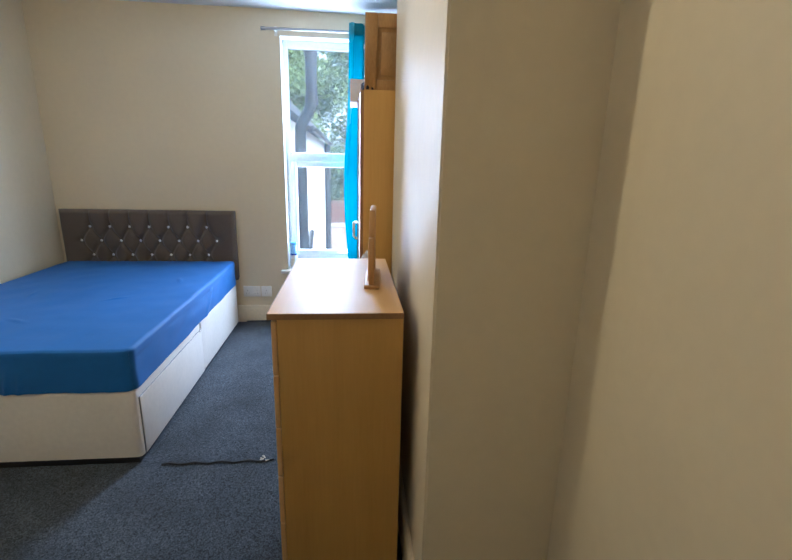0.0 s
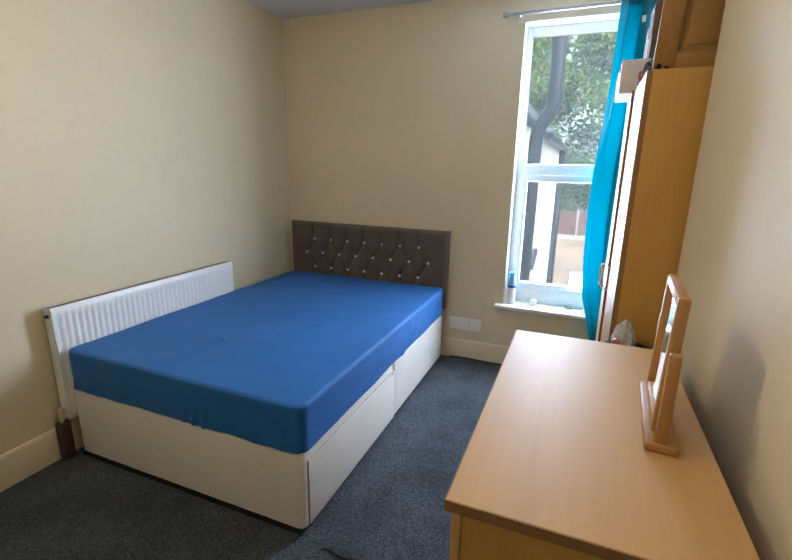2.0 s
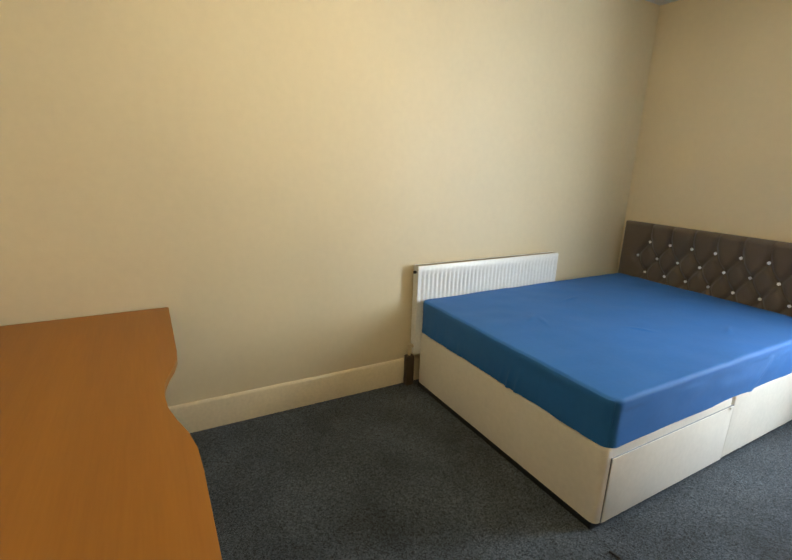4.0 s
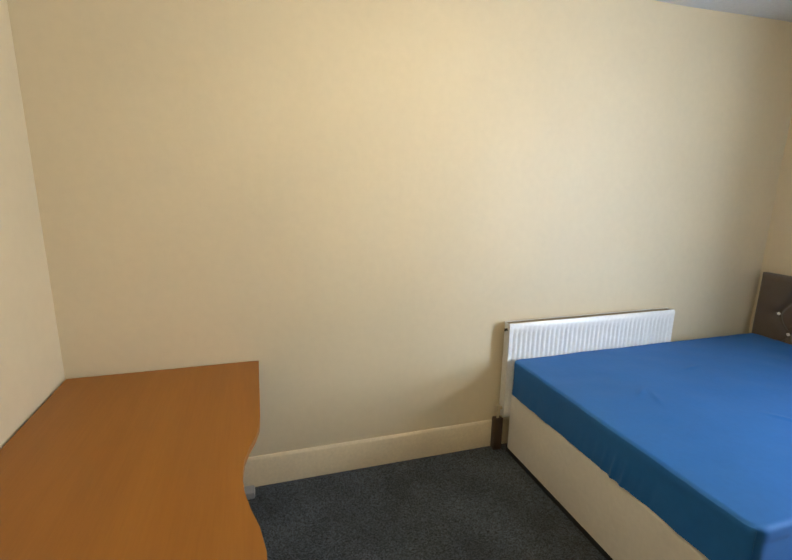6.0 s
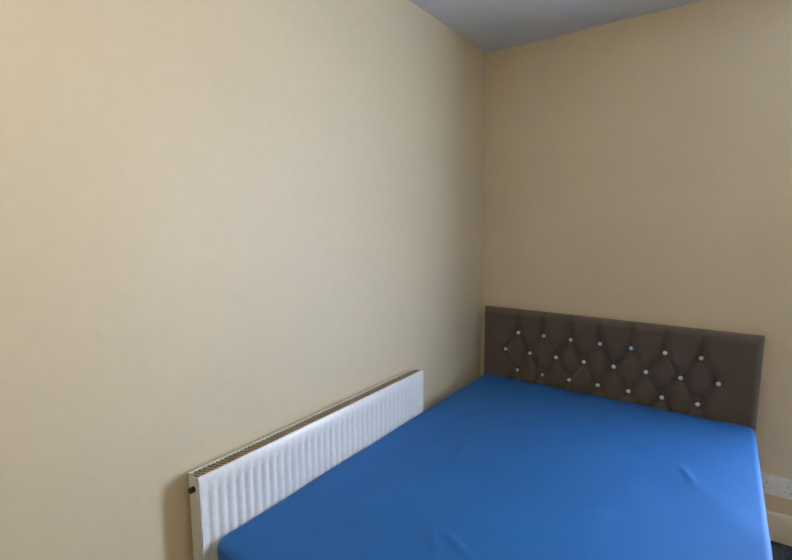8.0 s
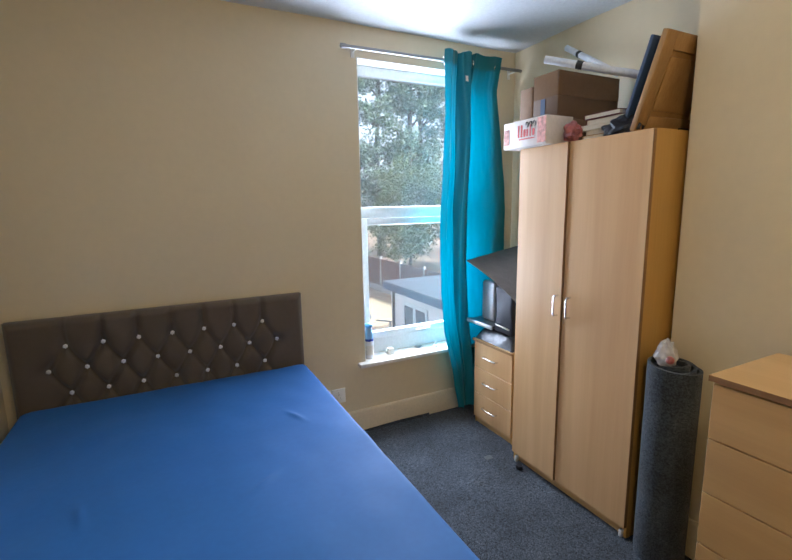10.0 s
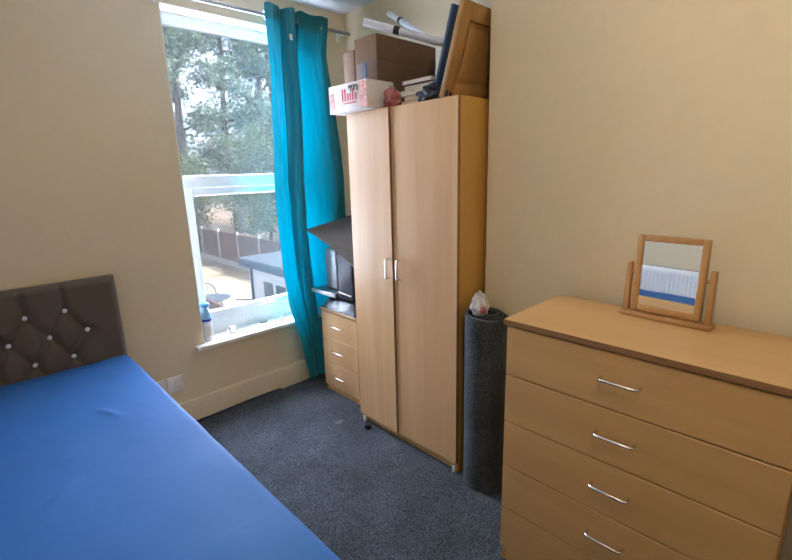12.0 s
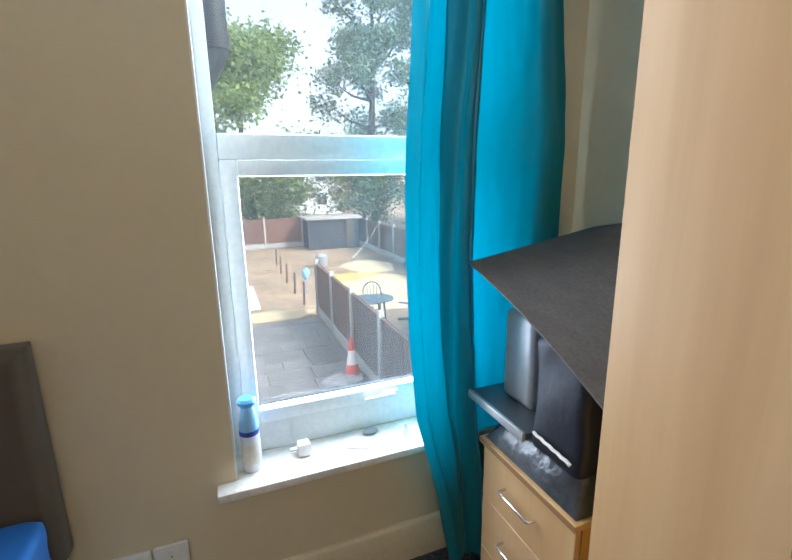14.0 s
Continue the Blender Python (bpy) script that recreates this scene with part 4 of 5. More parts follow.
lv = [ring_at(0.0, 0), ring_at(0.3, 0), ring_at(0.6, 0), ring_at(RHZ, 1)]
for (o0, i0), (o1, i1) in zip(lv, lv[1:]):
    for k in range(N):
        bm.faces.new((o0[k], o0[k + 1], o1[k + 1], o1[k]))
        bm.faces.new((i0[k + 1], i0[k], i1[k], i1[k + 1]))
    bm.faces.new((o0[N], i0[N], i1[N], o1[N]))
    bm.faces.new((o0[0], o1[0], i1[0], i0[0]))
for o, i in (lv[0], lv[-1]):
    for k in range(N):
        bm.faces.new((o[k], i[k], i[k + 1], o[k + 1]))
part("roll", bm, M_ROLL, roll)
bag = thing("plastic_bag", (RCX - 0.02, RCY + 0.02, RHZ), "crumpled clear plastic bag with something red inside, on the carpet roll", "plastic bag")
bm = B()
bmesh.ops.create_icosphere(bm, subdivisions=4, radius=0.05)
for v in bm.verts:
    d = v.co.normalized()
    k = 1 + 0.25 * noise.noise(d * 2.2) + 0.12 * noise.noise(d * 5)
    v.co = Vector((d.x * 0.036 * k * (1 - 0.35 * d.z), d.y * 0.038 * k * (1 - 0.35 * d.z), d.z * 0.058 * k + 0.05))
    v.co.z = max(v.co.z, 0.0)
bmesh.ops.translate(bm, verts=bm.verts, vec=(RCX - 0.02, RCY + 0.02, RHZ))
part("bag", bm, M_CLEAR, bag)
bm = B()
bmesh.ops.create_icosphere(bm, subdivisions=2, radius=0.017)
bmesh.ops.translate(bm, verts=bm.verts, vec=(RCX - 0.045, RCY - 0.012, RHZ + 0.032))
part("red_content", bm, M_REDBAG, bag, "dull red wrapper showing through")

# ---- ceiling lamp, out of view ----
# bulb placed from the shadows it casts; rose, cord and holder are assumed
pend = thing("pendant_lamp", (1.45, -2.63, H), "assumed pendant, out of view, its warm bulb placed from cast shadows", "lamp")
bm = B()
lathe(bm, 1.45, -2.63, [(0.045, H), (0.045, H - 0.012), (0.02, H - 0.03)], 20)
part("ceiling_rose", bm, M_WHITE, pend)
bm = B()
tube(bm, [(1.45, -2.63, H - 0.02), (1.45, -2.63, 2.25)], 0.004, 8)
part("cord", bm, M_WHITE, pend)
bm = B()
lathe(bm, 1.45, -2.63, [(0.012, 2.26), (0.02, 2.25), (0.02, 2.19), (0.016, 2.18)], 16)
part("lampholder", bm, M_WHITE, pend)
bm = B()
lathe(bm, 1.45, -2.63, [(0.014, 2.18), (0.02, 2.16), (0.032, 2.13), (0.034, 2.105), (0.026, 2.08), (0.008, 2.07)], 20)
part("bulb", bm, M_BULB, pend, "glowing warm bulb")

# ---- bits at the foot of the wardrobe ----
for x, y in ((2.520, -0.79), (2.520, -1.49)):
    bm = B()
    box(bm, x - 0.012, x + 0.008, y - 0.008, y + 0.008, 0.0, 0.035, 0.003)
    part("foot_clip", bm, M_WHITE, wd, "white plastic plinth clip")
bm = B()
lathe(bm, 0, 0, [(0.0, -0.011), (0.018, -0.011), (0.02, -0.008), (0.02, 0.008), (0.018, 0.011), (0.0, 0.011)], 16)
bmesh.ops.rotate(bm, verts=bm.verts, matrix=Euler((radians(6), 0, radians(30))).to_matrix())
bmesh.ops.translate(bm, verts=bm.verts, vec=(2.475, -0.86, 0.0135))
whole("loose_castor", bm, M_BLACK, "loose black castor wheel lying before the wardrobe", "castor")
bm = B()
grid(bm, 8, 6, lambda u, v: (2.37 + 0.05 * u, -0.70 + 0.035 * v, 0.003 + 0.006 * noise.noise(Vector((u * 3, v * 3, 1))) ** 2))
ext = bmesh.ops.extrude_face_region(bm, geom=bm.faces[:])
bmesh.ops.translate(bm, vec=(0, 0, 0.001), verts=[g for g in ext["geom"] if isinstance(g, bmesh.types.BMVert)])
bm.normal_update()
for v in bm.verts:
    v.co.z -= 0.003
whole("paper_scrap", bm, M_TRAY, "small grey scrap lying on the carpet", "scrap")

# ---- things on the wardrobe ----
TZ = AZ
cart = thing("white_carton", (2.54, -0.86, TZ), "white printed carton with red and black lettering on the wardrobe", "box")
part("carton", bx(2.45, 2.63, -0.998, -0.69, TZ, TZ + 0.135, 0.003), M_BOXWHITE, cart)
bm = B()
zf = 2.4485
for k, (y0, w_, h_) in enumerate(((-0.800, 0.012, 0.06), (-0.822, 0.012, 0.06), (-0.842, 0.015, 0.036), (-0.864, 0.010, 0.036), (-0.886, 0.009, 0.055), (-0.906, 0.014, 0.034))):
    box(bm, zf, zf + 0.002, y0 - w_, y0, TZ + 0.05, TZ + 0.05 + h_)
box(bm, zf, zf + 0.002, -0.92, -0.81, TZ + 0.036, TZ + 0.042)
part("red_lettering", bm, M_RED, cart)
bm = B()
for y in (-0.868, -0.893, -0.918):
    pts = [(2.448, y + 0.009 * math.cos(a), TZ + 0.106 + 0.014 * math.sin(a)) for a in [j * math.pi / 5 for j in range(8)]]
    tube(bm, pts, 0.0022, 6)
part("marker_scrawl", bm, M_INK, cart)
part("side_print", bx(zf, zf + 0.002, -0.996, -0.94, TZ + 0.01, TZ + 0.13), M_PINK, cart)
part("side_print", bx(zf, zf + 0.002, -0.735, -0.695, TZ + 0.02, TZ + 0.1), M_PINK, cart)

low = thing("flat_cardboard_box", (2.84, -0.88, TZ), "flat brown cardboard box behind the white carton", "box")
part("carton", bx(2.635, 3.06, -0.975, -0.77, TZ, TZ + 0.134, 0.003), M_CARDDARK, low)
brown = thing("cardboard_box", (2.77, -0.88, TZ + 0.136), "brown taped cardboard box stacked on the cartons", "box")
part("carton", bx(2.55, 2.99, -0.968, -0.80, TZ + 0.136, TZ + 0.358, 0.004), M_CARDDARK, brown)
part("tape", bx(2.5485, 2.5505, -0.966, -0.802, TZ + 0.24, TZ + 0.356), M_TAPE, brown, "shiny brown packing tape")
part("tape", bx(2.551, 2.989, -0.9695, -0.9675, TZ + 0.24, TZ + 0.356), M_TAPE, brown, "shiny brown packing tape")
part("label", bx(2.5475, 2.5495, -0.885, -0.855, TZ + 0.145, TZ + 0.236), M_NAVY, brown, "navy printed label")
sm = thing("small_cardboard_box", (2.62, -0.74, TZ + 0.136), "narrow upright brown cardboard box on the white carton", "box")
part("carton", bx(2.55, 2.62, -0.792, -0.70, TZ + 0.136, TZ + 0.315, 0.004), M_CARD, sm)

stack = [(2.56, 2.78, -1.33, -1.12, 0.0, 0.022, M_TAN, "tan card folder"), (2.57, 2.80, -1.32, -1.13, 0.022, 0.045, M_PAPER, "stack of white paper"), (2.56, 2.78, -1.31, -1.10, 0.045, 0.068, M_PAPER, "white paperback book"), (2.58, 2.80, -1.32, -1.12, 0.068, 0.095, M_MAROON, "maroon hardback book"), (2.575, 2.79, -1.30, -1.11, 0.095, 0.118, M_MAROON, "dark red folder")]
for x0, x1, y0, y1, z0, z1, m_, lab in stack:
    bk = thing("book", ((x0 + x1) / 2, (y0 + y1) / 2, TZ + z0), lab + " in a pile on the wardrobe", "book", "pile on the wardrobe")
    bm = B()
    box(bm, x0, x1, y0, y1, TZ + z0, TZ + z0 + 0.003, 0.0008, 1)
    box(bm, x0, x1, y0, y1, TZ + z1 - 0.0035, TZ + z1 - 0.0005, 0.0008, 1)
    box(bm, x0, x1, y1 - 0.003, y1, TZ + z0 + 0.003, TZ + z1 - 0.0035)
    part("cover", bm, m_, bk)
    part("page_block", bx(x0 + 0.004, x1 - 0.004, y0 + 0.004, y1 - 0.003, TZ + z0 + 0.003, TZ + z1 - 0.0035), M_PAPER, bk)
bm = B()
bmesh.ops.create_icosphere(bm, subdivisions=4, radius=1)
for v in bm.verts:
    d = v.co.normalized()
    k = 1 + 0.4 * noise.noise(d * 2.1 + Vector((3, 1, 0))) + 0.15 * noise.noise(d * 7)
    v.co = Vector((2.555 + d.x * 0.04 * k, -1.33 + d.y * 0.085 * k, TZ + max(0, 0.03 + d.z * 0.045 * k)))
whole("black_cloth", bm, M_NAVYBAG, "crumpled black cloth at the front of the wardrobe top", "cloth")
bm = B()
bmesh.ops.create_icosphere(bm, subdivisions=3, radius=1)
for v in bm.verts:
    d = v.co.normalized()
    k = 1 + 0.5 * noise.noise(d * 2.6)
    v.co = Vector((2.545 + d.x * 0.028 * k, -1.075 + d.y * 0.045 * k, TZ + max(0, 0.04 + d.z * 0.05 * k)))
whole("red_carrier_bag", bm, M_REDBAG, "crumpled red and white carrier bag beside the carton", "bag")


def leaning_tube(p0, p1, r, lab):
    t_ = thing("paper_roll", p0, lab, "paper roll", "rolls on the boxes")
    bm = B()
    tube(bm, [Vector(p0).lerp(Vector(p1), k / 4) for k in range(5)], r, 14)
    part("roll", bm, M_BOTTLE, t_)
    bm = B()
    a, b = Vector(p0).lerp(Vector(p1), 0.26), Vector(p0).lerp(Vector(p1), 0.31)
    tube(bm, [a, b], r + 0.0015, 14)
    part("label", bm, M_INK, t_, "small dark printed label")


leaning_tube((2.62, -0.80, TZ + 0.455), (2.97, -1.29, TZ + 0.27), 0.019, "long white wrapped roll lying on the cardboard box")
leaning_tube((3.095, -0.50, TZ + 0.66), (2.95, -0.985, TZ + 0.375), 0.018, "second white wrapped roll leaning behind the first")
bl = thing("blue_board", (2.80, -1.37, TZ), "dark blue board leaning on the wardrobe", "board")
lean = Matrix.Translation((2.54, -1.335, TZ + 0.004)) @ Matrix.Rotation(radians(18), 4, "X")
part("board", bx(0, 0.36, -0.008, 0.008, 0.0, 0.375, 0.003, m=lean), M_NAVY, bl)
pd = thing("cupboard_door", (2.85, -1.45, TZ), "loose wooden panelled cupboard door leaning upright on the wardrobe", "cupboard door")
LW, LH = 0.41, 0.375
tilt = Matrix.Translation((2.528, -1.395, TZ + 0.005)) @ Matrix.Rotation(radians(18), 4, "X")
for a in ((0, 0.065, 0, LH), (LW - 0.065, LW, 0, LH), (0.065, LW - 0.065, 0, 0.065), (0.065, LW - 0.065, LH - 0.065, LH)):
    part("rail", bx(a[0], a[1], -0.014, 0.011, a[2], a[3], bevel=0.003, m=tilt), M_PANELWOOD, pd)
bm = B()
box(bm, 0.064, LW - 0.064, 0.002, 0.008, 0.064, LH - 0.064, m=tilt)
box(bm, 0.085, LW - 0.085, -0.003, 0.0025, 0.085, LH - 0.085, 0.005, m=tilt)
part("panel", bm, M_PANELWOOD, pd)
bm = B()
box(bm, 0.28, 0.35, -0.02, -0.010, 0.012, 0.03, 0.002, m=tilt)
part("catch", bm, M_BLACK, pd, "black metal catch")

# ---- things on the small chest ----
pk = thing("wrapped_pack", (2.76, -0.45, KZ), "dark pack wrapped in crinkled clear polythene on the small chest", "package")
bm = B()
grid(bm, 60, 60, lambda u, v: (2.60 + 0.345 * u, -0.635 + 0.375 * v, KZ + 0.002 + (0.088 + 0.02 * noise.noise(Vector((u * 5, v * 5, 2))) + 0.012 * abs(noise.noise(Vector((u * 17, v * 13, 5))))) * (1 - (2 * u - 1) ** 8) * (1 - (2 * v - 1) ** 8)))
part("pack", bm, M_WRAP, pk)
pr = thing("printer", (2.78, -0.42, KZ + 0.085), "grey flatbed printer standing on a pack on the small chest", "printer")
tr = part("tray", bx(2.588, 2.95, -0.462, -0.19, KZ + 0.108, KZ + 0.128, 0.005), M_TRAY, pr, "dark grey front tray")
part("lip", bx(2.577, 2.5885, -0.46, -0.192, KZ + 0.104, KZ + 0.131, 0.004), M_SILVER, tr, "silver front lip")
part("feet", bx(2.66, 2.93, -0.55, -0.28, KZ + 0.09, KZ + 0.106), M_BLACK, pr)
part("body", bx(2.66, 2.95, -0.385, -0.245, KZ + 0.126, KZ + 0.40, 0.022, 4), M_SILVER, pr)
# black block that stands in for the shaded gap between printer and bag
part("dark_gap", bx(2.68, 2.94, -0.43, -0.39, KZ + 0.13, KZ + 0.38, 0.004), M_BLACK, pr, "black filler for the dark gap beside the bag")
bg = thing("shoulder_bag", (2.72, -0.50, KZ + 0.135), "dark navy nylon bag with a white cord, beside the printer", "bag")
bm = B()
box(bm, 2.592, 2.90, -0.635, -0.468, KZ + 0.098, KZ + 0.40, 0.025, 4)
bmesh.ops.subdivide_edges(bm, edges=[e for e in bm.edges if e.calc_length() > 0.06], cuts=7, use_grid_fill=True)
for v in bm.verts:
    v.co += 0.012 * noise.noise_vector(v.co * 9)
part("bag", bm, M_NAVYBAG, bg)
bm = B()
tube(bm, [(2.583, -0.62 + 0.014 * k, KZ + 0.142 + 0.003 * (k % 2) + 0.001 * k) for k in range(10)], 0.0045, 6)
part("cord", bm, M_PAPER, bg, "twisted white cord")
bm = B()


def felt_at(u, v):
    x = 2.555 + 0.45 * v + 0.02 * u
    y = -0.215 - 0.52 * u
    z = KZ + 0.53 - 0.10 * u + 0.15 * v * (0.5 + u) - 0.13 * u * (1 - v) + 0.02 * math.sin(3 * u) + 0.05 * math.sin(math.pi * v) * u
    return (x, y, z)


grid(bm, 24, 20, felt_at)
ext = bmesh.ops.extrude_face_region(bm, geom=bm.faces[:])
bmesh.ops.translate(bm, vec=(0, 0, 0.005), verts=[g for g in ext["geom"] if isinstance(g, bmesh.types.BMVert)])
whole("felt_sheet", bm, M_FELT, "bent sheet of dark grey felt lying over the printer", "felt sheet")

# ---- things on the window sill ----
SZ = WZ0 + 0.0195
bt = thing("spray_bottle", (1.937, 0.045, SZ), "air freshener bottle with a blue spray cap on the sill", "bottle")
bm = B()
lathe(bm, 1.937, 0.045, [(0.027, SZ), (0.031, SZ + 0.008), (0.031, SZ + 0.05), (0.0305, SZ + 0.125), (0.030, SZ + 0.132)], 24)
bd_ = part("body", bm, M_BOTTLE, bt)
bm = B()
lathe(bm, 1.937, 0.045, [(0.0312, SZ + 0.03), (0.0314, SZ + 0.032), (0.0314, SZ + 0.095), (0.0312, SZ + 0.097)], 24)
part("wrapper", bm, M_PAPER, bd_, "pale printed wrapper with fine marks")
bm = B()
lathe(bm, 1.937, 0.045, [(0.0302, SZ + 0.125), (0.031, SZ + 0.13), (0.0308, SZ + 0.138), (0.0302, SZ + 0.142)], 24)
part("collar", bm, M_NAVYBLUE, bt, "dark blue band")
bm = B()
lathe(bm, 1.937, 0.045, [(0.030, SZ + 0.142), (0.029, SZ + 0.16), (0.023, SZ + 0.195), (0.019, SZ + 0.212), (0.019, SZ + 0.22)], 24)
part("shoulder", bm, M_PALEBLUE, bt, "pale blue tapering shoulder")
bm = B()
lathe(bm, 1.937, 0.045, [(0.0205, SZ + 0.218), (0.027, SZ + 0.226), (0.028, SZ + 0.236), (0.022, SZ + 0.245)], 24)
part("cap", bm, M_BOTTLEBLUE, bt, "blue spray cap")
pl = thing("plug_adaptor", (2.098, 0.05, SZ), "small white plug standing on the sill", "plug")
part("body", bx(2.082, 2.124, 0.035, 0.075, SZ, SZ + 0.045, 0.006), M_WHITE, pl)
for z in (0.016, 0.032):
    part("pin", bx(2.058, 2.084, 0.052, 0.058, SZ + z - 0.004, SZ + z + 0.004), M_CHROME, pl)
nb = thing("sticky_notes", (2.30, 0.03, SZ), "thin open pad of white paper on the sill", "notepad")
rt = Matrix.Translation((2.29, 0.035, 0)) @ Matrix.Rotation(radians(-28), 4, "Z") @ Matrix.Translation((-2.29, -0.035, 0))
bm = B()
box(bm, 2.245, 2.335, 0.005, 0.062, SZ, SZ + 0.007, 0.001, 1, m=rt)
part("pad", bm, M_PAPER, nb)
bm = B()
bmesh.ops.create_icosphere(bm, subdivisions=2, radius=1)
for v in bm.verts:
    v.co = Vector((2.345 + v.co.x * 0.03, 0.085 + v.co.y * 0.018, SZ + 0.009 + v.co.z * 0.009))
whole("pebble", bm, M_GREYPL, "smooth grey oval stone on the sill", "stone")
bm = B()
lathe(bm, 2.455, 0.02, [(0.010, SZ), (0.012, SZ + 0.004), (0.011, SZ + 0.03), (0.006, SZ + 0.036), (0.006, SZ + 0.05)], 14)
whole("small_bottle", bm, M_BOTTLE, "tiny white bottle at the curtain's edge on the sill", "bottle")


# ---- outside ----
GZ = -2.55
bm = B()
grid(bm, 60, 60, lambda u, v: (-400 + 800 * u, 0.32 + 800 * v ** 2, GZ - 0.02 + 0.02 * noise.noise(Vector((u * 90, v * 90, 0)))))
ext = bmesh.ops.extrude_face_region(bm, geom=bm.faces[:])
bmesh.ops.translate(bm, vec=(0, 0, -0.3), verts=[g for g in ext["geom"] if isinstance(g, bmesh.types.BMVert)])
setting("ground", bm, M_SOIL, "bare brown earth of the back gardens", "ground")
setting("house_wall", bx(-3.0, 8.0, 0.301, 0.32, GZ - 0.2, 0.30), M_RENDER, "outside of the house below the window", "wall")


def patch(name, cx, cy, rx, ry, m_, label, seed):
    bm = B()
    n_ = 40
    c = bm.verts.new((cx, cy, GZ + 0.05))
    r1, r2 = [], []
    for k in range(n_):
        a = 2 * math.pi * k / n_
        w = 1 + 0.35 * noise.noise(Vector((math.cos(a) * 2, math.sin(a) * 2, seed)))
        r1.append(bm.verts.new((cx + rx * 0.6 * w * math.cos(a), cy + ry * 0.6 * w * math.sin(a), GZ + 0.045 + 0.03 * noise.noise(Vector((k, seed, 0.5))))))
        r2.append(bm.verts.new((cx + rx * w * math.cos(a), cy + ry * w * math.sin(a), GZ - 0.03)))
    for k in range(n_):
        j = (k + 1) % n_
        bm.faces.new((c, r1[k], r1[j]))
        bm.faces.new((r1[k], r2[k], r2[j], r1[j]))
    setting(name, bm, m_, label, "sand")


patch("sand_pale", 7.0, 13.2, 2.0, 2.6, M_SAND, "spread of pale builder's sand", 1)
patch("sand_yellow", 6.6, 15.6, 1.3, 0.9, M_YELLOW, "heap of yellow sand", 2)
patch("sand_edge", 3.0, 11.6, 1.5, 0.6, M_SAND, "pale sand at the patio's edge", 3)
patch("sand_far", 8.0, 17.5, 1.2, 1.6, M_SAND, "pale sand near the far fence", 4)

# outrigger of the house, with its gutter and pipes
out = thing("rear_extension", (0.3, 3.8, GZ), "white rendered rear extension with a grey roof and black pipes", "building")
part("wall", bx(-2.5, 1.72, 0.33, 9.0, GZ, 1.93), M_RENDER, out)
bm = B()
q = [bm.verts.new(c) for c in ((1.84, 0.33, 1.95), (1.84, 9.15, 1.95), (-0.4, 9.15, 2.9), (-0.4, 0.33, 2.9), (1.84, 0.33, 2.03), (1.84, 9.15, 2.03), (-0.4, 9.15, 2.98), (-0.4, 0.33, 2.98))]
for f in ((0, 1, 2, 3), (4, 7, 6, 5), (0, 4, 5, 1), (1, 5, 6, 2), (2, 6, 7, 3), (3, 7, 4, 0)):
    bm.faces.new([q[k] for k in f])
part("roof", bm, M_ROOF, out)
bm = bx(1.842, 1.925, 3.2, 9.2, 1.88, 1.955, 0.02)
part("gutter", bm, M_BLACK, out)
bm = B()
tube(bm, [(2.0, 1.6, 2.68), (2.0, 1.6, 2.14), (1.995, 1.6, 2.08), (1.965, 1.6, 2.01), (1.90, 1.6, 1.90), (1.87, 1.6, 1.84), (1.86, 1.6, 1.76), (1.86, 1.6, GZ)], 0.066, 16)
sp = part("soil_pipe", bm, M_BLACK, out, "thick black soil pipe with a swan neck")
for z in (2.08, 2.60):
    bm = B()
    tube(bm, [(2.0, 1.6, z), (2.0, 1.6, z + 0.09)], 0.075, 16)
    part("collar", bm, M_BLACK, sp)
bm = B()
tube(bm, [(1.80, 8.9, 1.9), (1.80, 8.9, GZ)], 0.08, 10)
part("downpipe", bm, M_BLACK, out)
bm = B()
tube(bm, [(1.80, 3.1, 0.12), (1.80, 3.55, 0.30)], 0.04, 10)
part("branch_pipe", bm, M_BLACK, out, "sloping waste pipe")

# patio
bm = B()
setting("patio_bed", bx(-2.0, 4.3, 0.33, 11.1, GZ - 0.1, GZ + 0.005), M_SOIL, "bedding under the patio slabs", "ground")
pat = thing("pavement_patio", (2.9, 6, GZ), "worn grey paving slabs, wet in places", "patio")
pat["kind"] = "structure"


